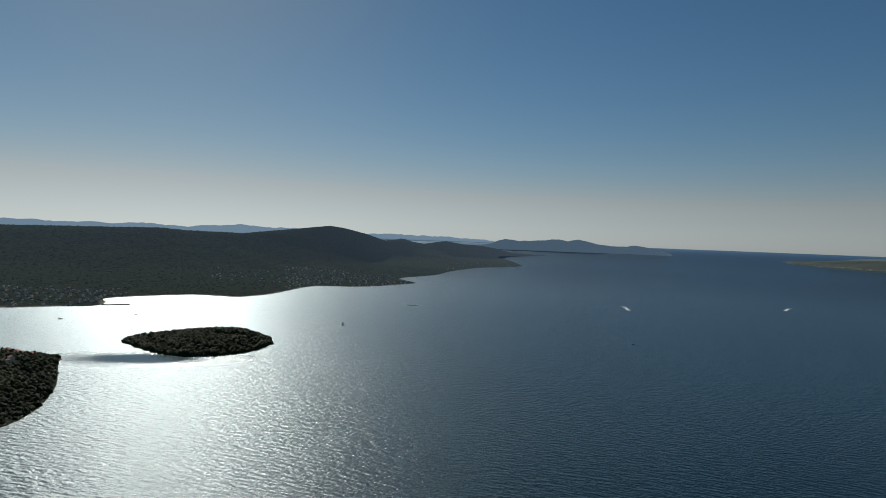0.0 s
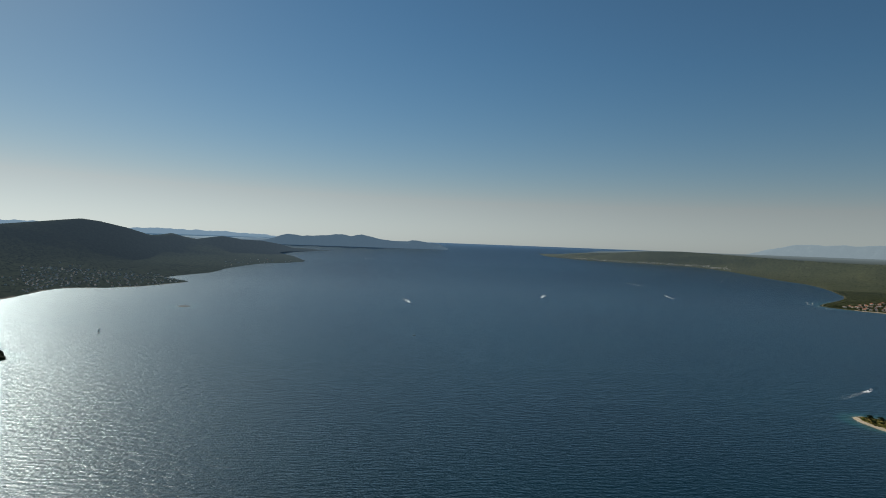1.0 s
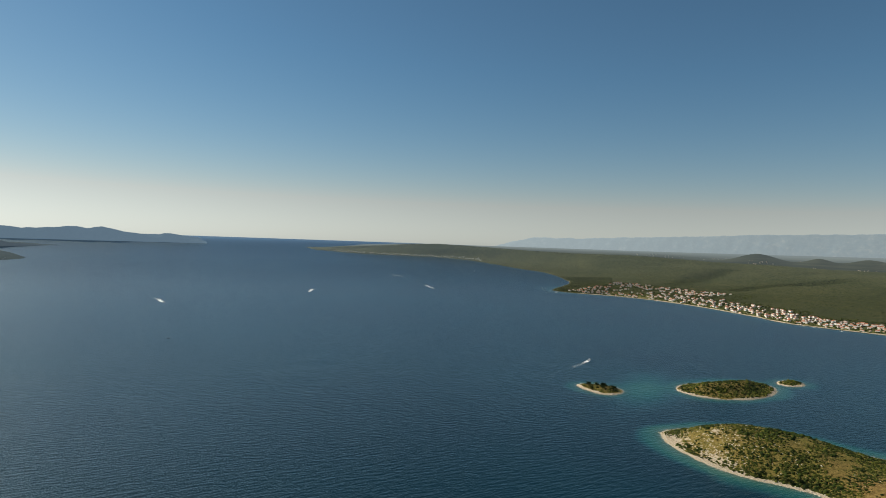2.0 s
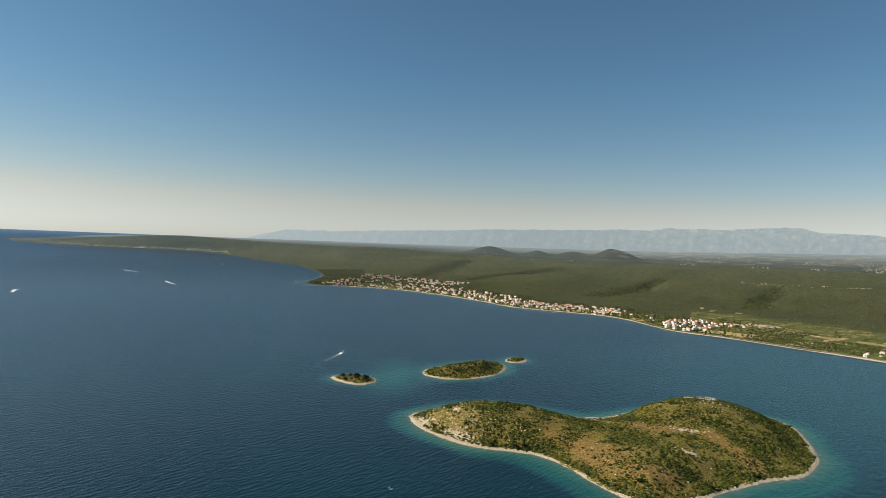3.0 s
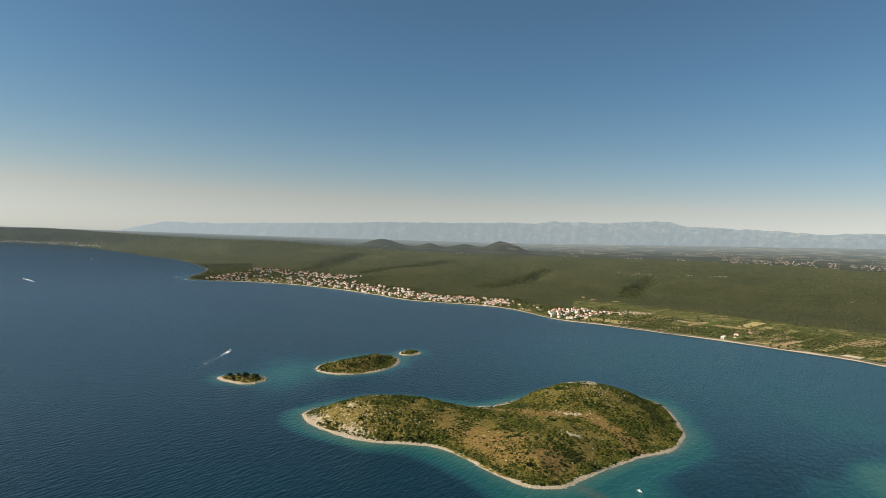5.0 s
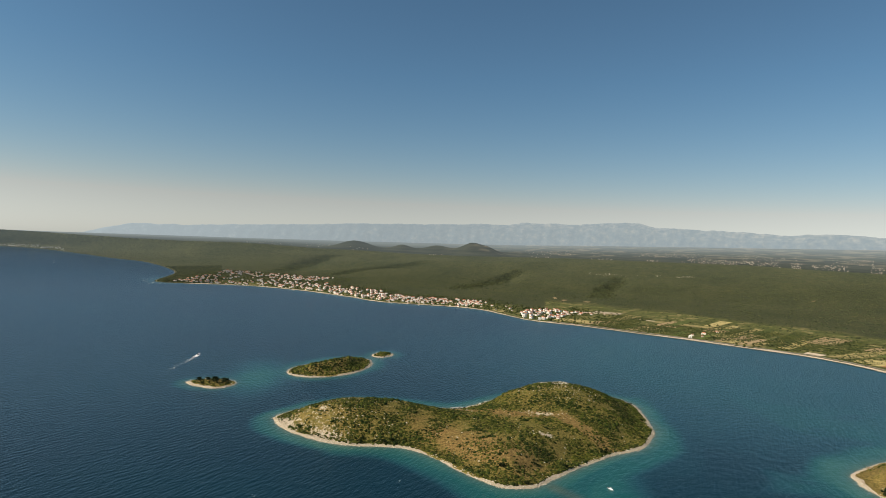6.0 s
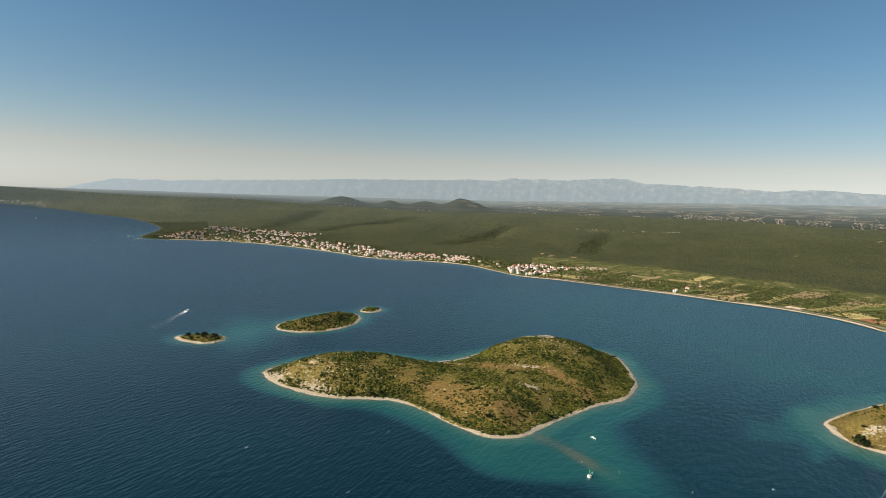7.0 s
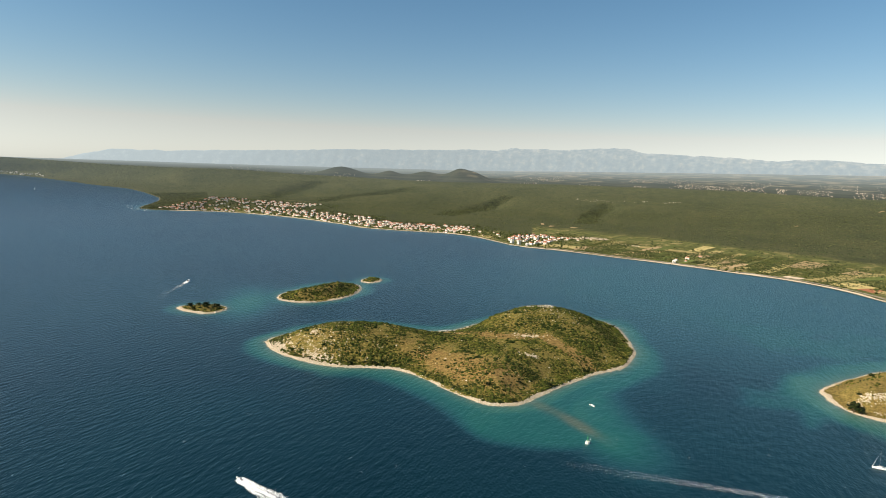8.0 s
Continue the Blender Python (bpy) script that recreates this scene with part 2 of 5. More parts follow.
def make_island_ground():
    mat, nt, bsdf = material("island_ground")
    patch = noise_node(nt, 0.05, 6.0, 0.65)
    fine = noise_node(nt, 0.33, 6.0, 0.8)
    green = ramp_node(nt, fine, [(0.36, (0.05, 0.06, 0.011)), (0.5, (0.15, 0.128, 0.028)), (0.64, (0.26, 0.205, 0.06))])
    dry = ramp_node(nt, fine, [(0.36, (0.09, 0.06, 0.019)), (0.5, (0.2, 0.128, 0.043)), (0.64, (0.33, 0.225, 0.085))])
    col = mix_node(nt, math_node(nt, "ADD", attr_node(nt, "dry"), math_node(nt, "MULTIPLY", math_node(nt, "SUBTRACT", patch, 0.5), 1.6), True), green, dry)
    stone = ramp_node(nt, noise_node(nt, 0.9, 6.0, 0.7), [(0.25, (0.19, 0.14, 0.095)), (0.5, (0.47, 0.385, 0.275)), (0.8, (0.7, 0.6, 0.46))])
    cover = math_node(nt, "ADD", attr_node(nt, "rock"), math_node(nt, "MULTIPLY", math_node(nt, "SUBTRACT", noise_node(nt, 0.22, 6.0, 0.7), 0.5), 1.8))
    cover = ramp_node(nt, cover, [(0.48, (0, 0, 0)), (0.6, (1, 1, 1))])
    col = mix_node(nt, cover, col, stone)
    nt.links.new(col, bsdf.inputs["Base Color"])
    bsdf.inputs["Roughness"].default_value = 0.9
    bsdf.inputs["Specular IOR Level"].default_value = 0.1
    nt.links.new(bump_node(nt, noise_node(nt, 0.5, 8.0, 0.7), 1.0, 1.2), bsdf.inputs["Normal"])
    return mat


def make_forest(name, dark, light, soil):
    """Wooded ground; a pale haze, painted in as emission, grows with distance."""
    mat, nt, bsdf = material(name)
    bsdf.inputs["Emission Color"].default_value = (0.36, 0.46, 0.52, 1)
    nt.links.new(math_node(nt, "MULTIPLY", attr_node(nt, "haze_glow"), 0.3), bsdf.inputs["Emission Strength"])
    big = noise_node(nt, 0.0035, 5.0, 0.6)
    fine = noise_node(nt, 0.09, 6.0, 0.75)
    col = ramp_node(nt, fine, [(0.3, dark), (0.7, light)])
    col = mix_node(nt, 1.0, col, ramp_node(nt, big, [(0.3, (0.75, 0.8, 0.8)), (0.7, (1.2, 1.15, 1.1))]), "MULTIPLY")
    bare = ramp_node(nt, math_node(nt, "ADD", attr_node(nt, "bare"), math_node(nt, "MULTIPLY", math_node(nt, "SUBTRACT", fine, 0.5), 1.2)), [(0.5, (0, 0, 0)), (0.62, (1, 1, 1))])
    meadow = ramp_node(nt, noise_node(nt, 0.03, 5.0, 0.7), [(0.36, (0.075, 0.09, 0.026)), (0.52, (0.13, 0.135, 0.044)), (0.68, (0.34, 0.265, 0.12))])
    col = mix_node(nt, attr_node(nt, "meadow"), col, meadow)
    col = mix_node(nt, bare, col, soil)
    nt.links.new(col, bsdf.inputs["Base Color"])
    bsdf.inputs["Roughness"].default_value = 0.95
    bsdf.inputs["Specular IOR Level"].default_value = 0.1
    nt.links.new(bump_node(nt, noise_node(nt, 0.14, 5.0, 0.7), 1.0, 6.0), bsdf.inputs["Normal"])
    return mat


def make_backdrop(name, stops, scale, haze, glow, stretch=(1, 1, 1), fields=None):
    """Far land; the haze of many kilometres is painted in as emission."""
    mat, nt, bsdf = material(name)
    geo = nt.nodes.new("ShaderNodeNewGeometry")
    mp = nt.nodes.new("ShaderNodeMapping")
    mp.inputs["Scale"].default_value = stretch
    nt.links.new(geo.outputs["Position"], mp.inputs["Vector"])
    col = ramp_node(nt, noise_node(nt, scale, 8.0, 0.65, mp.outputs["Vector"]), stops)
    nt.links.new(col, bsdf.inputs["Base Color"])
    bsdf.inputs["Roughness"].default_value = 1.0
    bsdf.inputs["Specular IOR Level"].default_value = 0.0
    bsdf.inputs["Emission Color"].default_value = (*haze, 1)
    haze_glow = attr_node(nt, "haze_glow")
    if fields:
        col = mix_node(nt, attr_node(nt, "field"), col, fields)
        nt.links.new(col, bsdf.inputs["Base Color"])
    nt.links.new(math_node(nt, "MULTIPLY", haze_glow, 0.82 * glow), bsdf.inputs["Emission Strength"])
    return mat


WATER = make_water()
ISLAND = make_island_ground()
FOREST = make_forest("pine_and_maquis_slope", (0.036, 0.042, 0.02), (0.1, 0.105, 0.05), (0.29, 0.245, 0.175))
# darker copy of FOREST, with the backlit shade put into its colours
BACKLIT_FOREST = make_forest("backlit_maquis_slope", (0.01, 0.014, 0.006), (0.028, 0.034, 0.014), (0.22, 0.19, 0.15))
MAQUIS = leaves("maquis_leaves", (0.013, 0.023, 0.005), (0.105, 0.118, 0.024))
THICKET = leaves("lentisk_leaves", (0.012, 0.024, 0.005), (0.055, 0.078, 0.016))
SLOPE = leaves("aleppo_pine_leaves", (0.041, 0.052, 0.027), (0.1, 0.114, 0.056), 0.3)
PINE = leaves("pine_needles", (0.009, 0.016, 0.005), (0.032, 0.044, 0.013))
GULLY = leaves("gully_oak_leaves", (0.032, 0.04, 0.02), (0.08, 0.092, 0.044), 0.3)
OLIVE = leaves("olive_leaves", (0.046, 0.06, 0.024), (0.11, 0.125, 0.052))
ORCHARD = leaves("orchard_and_hedge_leaves", (0.024, 0.036, 0.011), (0.085, 0.1, 0.03))
LIMESTONE = plain("limestone", (0.56, 0.5, 0.4), 0.9, 0.3, 0.5, bump=0.3)
SHINGLE = plain("pale_shingle", (0.54, 0.44, 0.31), 0.95, 0.2, 0.25)
ASPHALT = plain("dusty_asphalt", (0.34, 0.295, 0.23), 0.9, 0.15, 0.2)
CONCRETE = plain("concrete", (0.5, 0.48, 0.44), 0.85, 0.15, 0.4)
BARK = plain("bark", (0.09, 0.065, 0.045), 0.95, 0.2, 2.0)
PLASTER = plain("white_plaster", (0.8, 0.76, 0.69), 0.85, 0.1, 0.3)
CREAM = plain("cream_plaster", (0.68, 0.58, 0.46), 0.85, 0.15, 0.3)
TILE = plain("terracotta_roof_tiles", (0.5, 0.2, 0.115), 0.85, 0.28, 1.2)
# darker copy of TILE: shade of backlit village roofs put into the colour
SHADED_TILE = plain("shaded_roof_tiles", (0.27, 0.165, 0.12), 0.85, 0.3, 1.2)
GLASS = plain("dark_window_glass", (0.03, 0.04, 0.05), 0.1, 0.1)
HULL = plain("white_boat_paint", (0.82, 0.82, 0.8), 0.3, 0.05)
DARK = plain("dark_upholstery", (0.03, 0.035, 0.045), 0.6, 0.2)
FOAM = plain("sea_foam", (0.84, 0.86, 0.86), 0.9, 0.05, 0.8)
RED_SOIL = plain("red_tilled_soil", (0.30, 0.12, 0.06), 0.95, 0.2, 0.15)
GREEN_CROP = plain("green_crop", (0.1, 0.12, 0.03), 0.95, 0.25, 0.08)
# dark colour stands for the reef's silhouette against bright water
SILHOUETTE_ROCK = plain("silhouette_dark_rock", (0.05, 0.046, 0.042), 0.7, 0.3, 0.5)
TILLED = plain("pale_tilled_soil", (0.36, 0.26, 0.14), 0.95, 0.2, 0.1)
DRY_GRASS = plain("dry_grass", (0.36, 0.29, 0.12), 0.95, 0.25, 0.06)
GREEN_PAINT = plain("green_paint", (0.05, 0.32, 0.13), 0.5, 0.1)
ALUMINIUM = plain("aluminium", (0.6, 0.6, 0.6), 0.35, 0.05, metal=0.8)

# ------------------------------------------------------------------ plan of islands and coasts (metres; the eye stands over 0, 0)
HEART = smooth_line([(770, 388), (740, 374), (718, 351), (701, 319), (689, 283), (687, 250), (694, 215), (697, 183), (678, 143), (650, 110),
                     (628, 81), (618, 55), (628, 26), (655, 8), (702, -23), (749, -58), (788, -96), (824, -112), (870, -123), (924, -121),
                     (965, -117), (1006, -110), (1040, -88), (1056, -50), (1054, -5), (1036, 42), (1002, 82), (965, 108), (925, 132), (892, 155),
                     (884, 190), (890, 235), (884, 285), (862, 332), (825, 365)], 6)
COVE = smooth_line([(888, 613), (873, 585), (870, 549), (888, 535), (914, 536), (931, 560), (925, 592), (908, 612)], 6)
OVAL = smooth_line([(1021, 497), (1000, 478), (997, 438), (1033, 394), (1090, 374), (1145, 376), (1185, 395), (1195, 425), (1165, 462), (1100, 492), (1055, 504)], 6)
ISLET = smooth_line([(1222, 402), (1218, 378), (1245, 364), (1272, 374), (1276, 396), (1250, 408)], 6)
CLIFF_ISLE = smooth_line([(776, -326), (750, -322), (727, -325), (706, -334), (689, -357), (668, -420), (680, -520), (760, -590), (850, -560),
                          (900, -500), (880, -440), (838, -388), (803, -350)], 6)
WOODED = smooth_line([(-650, 1262), (-648, 1225), (-601, 1185), (-527, 1128), (-466, 1111), (-419, 1124), (-378, 1160), (-356, 1218), (-356, 1280), (-385, 1335),
                      (-440, 1365), (-520, 1355), (-600, 1310)], 6)
SPUR = smooth_line([(-672, 1058), (-652, 1028), (-593, 935), (-541, 839), (-514, 772), (-502, 724), (-504, 680), (-540, 600), (-640, 560), (-800, 620),
                    (-900, 780), (-930, 950), (-880, 1060), (-790, 1100)], 6)
REEF = smooth_line([(-118, 2062), (-98, 2050), (-76, 2058), (-80, 2072), (-106, 2075)], 5)

MAIN_COAST = [(12500, 30000), (8200, 15500), (5600, 9800), (5180, 8550), (5010, 7450), (5170, 6950), (5560, 6250), (5400, 5520), (4860, 4550),
              (4360, 3740), (4120, 3270), (3780, 2860), (3420, 2500), (3230, 2330), (3000, 2190), (2690, 2040), (2565, 1955), (2548, 1860), (2560, 1780),
              (2625, 1540), (2560, 1222), (2390, 890), (2290, 755), (2268, 610), (2262, 430), (2218, 312), (2110, 215), (1995, 111),
              (1945, -35), (1860, -200), (1793, -334), (1705, -476), (1632, -590), (1525, -668), (1400, -712), (1260, -800), (1120, -1000),
              (1000, -1500), (900, -2600), (2500, -9000)]
MAIN_BACK = [(30000, -30000), (60000, 0), (50000, 40000), (20000, 45000)]
MAIN = np.vstack([smooth_line(MAIN_COAST, 5, False), MAIN_BACK])
WEST_COAST = [(-9500, 2500), (-4200, 700), (-2100, 1330), (-1500, 1560), (-1210, 1652), (-1095, 1715), (-1006, 1771), (-1040, 1870), (-1084, 1957),
              (-990, 2067), (-886, 2147), (-790, 2135), (-712, 2127), (-637, 2263), (-603, 2471), (-550, 2665), (-357, 2719), (-216, 2878),
              (-124, 3064), (-233, 3296), (-135, 3537), (-20, 3760), (74, 4188), (309, 4804), (564, 5073), (724, 5384), (740, 5700), (752, 6524),
              (707, 7728), (1000, 8300), (1610, 8926)]
WEST_BACK = [(900, 9600), (-1500, 8900), (-6000, 6800), (-9500, 4600)]
WEST = np.vstack([smooth_line(WEST_COAST, 4, False), WEST_BACK])


SHOALS = [([(655, 268), (661, 207), (646, 168), (624, 135), (594, 103), (546, 64), (535, 30), (539, -16), (551, -52), (562, -84), (576, -104), (601, -93),
            (620, -82), (669, -66), (697, -80), (777, -140), (852, -151), (959, -148), (1064, -123), (960, 0), (800, 60), (720, 230)], 0.47, 12),
          ([(1145, -280), (1096, -342), (1095, -431), (1079, -542), (945, -502), (893, -454), (907, -419), (930, -385), (933, -333), (998, -297)], 0.33, 10),
          ([(763, -226), (754, -256), (768, -292), (801, -319), (862, -393), (913, -463), (788, -423), (647, -343), (667, -327), (685, -302), (651, -267), (697, -275), (695, -238), (700, -215), (731, -230)], 0.46, 12)]


def curve(keys, az):
    """Values between (azimuth, value) keys, eased."""
    k = np.array(keys, float)
    return np.interp(az, k[:, 0], k[:, 1])


MAIN_RIDGE = [(25, -1.2), (31, -1.15), (36.5, -0.85), (39.2, -0.62), (41.8, -0.52), (44.3, -0.6), (46.8, -0.72), (50.6, -0.9), (54.9, -1.0),
              (59.5, -0.98), (62, -1.06), (66.4, -1.28), (71.6, -1.36), (75, -1.48), (80, -1.5), (84, -1.42), (90, -1.3), (95.8, -1.27), (105, -1.22),
              (111, -1.38), (116, -1.42), (150, -1.45)]
MAIN_TOP = [(25, 13000), (36, 10500), (42, 9800), (50, 8000), (56, 6800), (62, 6300), (75, 5700), (90, 5300), (105, 4900), (120, 4600), (150, 4600)]
MAIN_FAR = [(25, -0.8), (36, -0.6), (40, -0.47), (50.8, -0.44), (59.6, -0.42), (69.5, -0.34), (79.2, -0.22), (85.4, -0.12), (90.5, 0.05), (100.3, 0.3), (109, 0.5), (116, 0.65), (150, 0.8)]
PLAIN_HILLS = [(69.8, 0.8, 2.1, 8600), (74.2, 0.66, 1.3, 8200), (77.6, 0.76, 1.8, 8000), (80.75, 1.05, 1.4, 7600), (82.4, 0.55, 1.3, 7500), (84.8, 0.2, 2.0, 8300)]


def bell(x, y, cx, cy, rx, ry, turn=0.0):
    c, s = math.cos(radians(turn)), math.sin(radians(turn))
    u, v = (x - cx) * c + (y - cy) * s, -(x - cx) * s + (y - cy) * c
    return np.exp(-(u / rx) ** 2 - (v / ry) ** 2)


RAVINES = [((3553, 1792), (4024, 1922), (4594, 2047), (5071, 2101), 36, 95), ((3511, 1453), (3971, 1397), (4224, 1230), (4713, 1141), 22, 80),
           ((2966, 510), (3359, 451), (3811, 371), (4169, 292), 30, 75), ((2866, -144), (3174, -180), (3491, -238), (3964, -346), 30, 60),
           ((2595, -580), (3091, -787), (3420, -950), (3800, -1100), 12, 130)]


def carve(x, y):
    """Side valleys that run down the wooded slope."""
    out = np.zeros(np.shape(x))
    wx, wy = x + 45 * fbm(x, y, 300, 3, 13), y + 45 * fbm(x, y, 300, 3, 14)
    for *line, depth, wide in RAVINES:
        best, run = np.full(np.shape(x), 1e9), np.zeros(np.shape(x))
        for k, ((ax, ay), (bx, by)) in enumerate(zip(line[:-1], line[1:])):
            t = np.clip(((wx - ax) * (bx - ax) + (wy - ay) * (by - ay)) / ((bx - ax) ** 2 + (by - ay) ** 2), 0, 1)
            d = np.hypot(wx - ax - t * (bx - ax), wy - ay - t * (by - ay))
            run = np.where(d < best, (k + t) / (len(line) - 1), run)
            best = np.minimum(best, d)
        out -= depth * np.exp(-(best / wide) ** 2) * np.sin(np.pi * np.clip(0.08 + 0.92 * run, 0, 1)) ** 0.6
    return out


def main_height(x, y, sd):
    """Mainland: a flat strip by the shore, a long wooded slope to a plateau edge, and a plain behind it."""
    d, az = np.hypot(x, y), np.degrees(np.arctan2(x, y))
    top, er = curve(MAIN_TOP, az), curve(MAIN_RIDGE, az)
    z_top = EYE_Z + top * np.tan(np.radians(er))
    t = np.clip(sd / np.maximum(sd + top - d, 1), 0, 1)
    slope = z_top * (0.75 * sstep(0.06, 1.0, t) + 0.25 * t)
    folds = fbm(x, y, 900, 4, 3)
    slope = slope + (24 * folds - 14 - 12 * np.abs(fbm(x, y, 520, 3, 8)) + carve(x, y)) * sstep(0.10, 0.35, t) * (1 - sstep(0.85, 1.0, t))
    strip = 1.2 + 0.025 * np.minimum(sd, 500)
    front = strip + 26 * bell(x, y, 3020, 1950, 360, 260) * sstep(60, 300, sd) + np.maximum(slope - 2, 0) * sstep(150, 700, sd)
    far_el = curve(MAIN_FAR, az)
    u = np.clip(np.log(np.maximum(d / (1.25 * top), 1)) / np.log(28000 / (1.25 * top)), 0, 1) ** 0.6
    el = (er - 0.03) * (1 - u) + far_el * u + 0.05 * fbm(az * 40, np.log(d) * 900, 60, 3, 21) * np.sin(np.pi * u)
    for a, amp, w, dist in PLAIN_HILLS:
        shape = np.exp(-np.abs((az - a) / w) ** 1.8)
        el = el + amp * shape * np.exp(-((np.log(d) - np.log(dist)) / 0.09) ** 2)
    back = EYE_Z + d * np.tan(np.radians(el))
    k = sstep(1.0, 1.22, d / top)
    z = front * (1 - k) + back * k
    return np.where(sd > 0, z * sstep(-2, 25, sd) + 0.02 * sd.clip(0, 20), np.maximum(sd * 0.2, -4))


WEST_RIDGE = [(-75, -0.7), (-45, -0.5), (-36.3, -0.47), (-32.6, -0.42), (-28.6, -0.36), (-25.2, -0.28), (-23, -0.44), (-18.3, -0.53), (-15.9, -0.19), (-13.4, 0.12),
              (-11.8, 0.33), (-10.6, 0.48), (-9.3, 0.32), (-7.1, -0.18), (-5.5, -0.71), (-4.5, -0.6), (-3.8, -0.44), (-2.9, -0.72), (-1.8, -0.9), (0.3, -0.56),
              (2, -0.82), (3.6, -0.87), (5.2, -1.13), (6.5, -1.5), (9, -1.56), (12, -1.6)]
WEST_TOP = [(-75, 4200), (-36, 4000), (-25, 4000), (-18, 4200), (-12, 4700), (-8, 5000), (-5.5, 5600), (-3.8, 6200), (0.3, 6800), (4, 7400), (9, 9000)]


def west_height(x, y, sd):
    d, az = np.hypot(x, y), np.degrees(np.arctan2(x, y))
    top, er = curve(WEST_TOP, az), curve(WEST_RIDGE, az)
    z_top = np.maximum(EYE_Z + top * np.tan(np.radians(er)), 3)
    t = np.clip(sd / np.maximum(sd + top - d, 1), 0, 1)
    z = z_top * (0.55 * t + 0.45 * sstep(0.3, 1.0, t)) + 15 * fbm(x, y, 600, 4, 5) * sstep(0.2, 0.5, t) * (1 - sstep(0.8, 1, t))
    z = z * (1 - sstep(1.02, 1.3, d / top)) + 1.5
    return np.where(sd > 0, z * sstep(-2, 30, sd), np.maximum(sd * 0.2, -4))


def shore_profile(sd, z, x, y, wild=1.0):
    """Land height from the shore inwards, with a low rocky ledge, and the sea bed outwards."""
    edge = sd + wild * 2.2 * fbm(x, y, 14, 3, 40)
    ledge = 1.5 * sstep(0, 5, edge) + 0.5 * fbm(x, y, 5, 3, 41) * sstep(0, 3, edge)
    return np.where(edge > 0, ledge + z * sstep(2, 45, edge), np.maximum(edge * 0.3, -3.0)), edge


def heart_height(x, y, sd):
    z = 11 * sstep(0, 80, sd) + 23 * bell(x, y, 962, 18, 95, 85) + 13.5 * bell(x, y, 785, 285, 85, 95) + 5 * bell(x, y, 720, 60, 90, 60) + 6 * bell(x, y, 915, 85, 45, 45) + 4 * bell(x, y, 860, 205, 40, 50)
    return z + 1.6 * fbm(x, y, 45, 4, 31) * sstep(10, 40, sd)


def cove_height(x, y, sd):
    return 5 * sstep(0, 22, sd)


def oval_height(x, y, sd):
    return 13 * sstep(0, 60, sd) + 0.8 * fbm(x, y, 20, 3, 33)


def islet_height(x, y, sd):
    return 4 * sstep(0, 18, sd)


def cliff_height(x, y, sd):
    z = 6 * sstep(0, 45, sd) + 12 * bell(x, y, 800, -470, 70, 90)
    across = (x - 730) * 0.99 + (y + 372) * 0.05
    return z + 7 * sstep(-5, 4, across) * sstep(8, 30, sd)


def wooded_height(x, y, sd):
    return 4 * sstep(0, 10, sd) + 8 * sstep(0, 80, sd) + 9 * bell(x, y, -440, 1265, 100, 70)


def spur_height(x, y, sd):
    return 5 * sstep(0, 12, sd) + 13 * sstep(0, 120, sd) + 8 * fbm(x, y, 120, 3, 35) * sstep(20, 80, sd)


def reef_height(x, y, sd):
    return 3.5 * sstep(0, 8, sd)


# ------------------------------------------------------------------ sea, one sheet to the horizon
def polar(az, dist):
    a, d = np.meshgrid(np.radians(az), dist, indexing="ij")
    return np.sin(a) * d, np.cos(a) * d


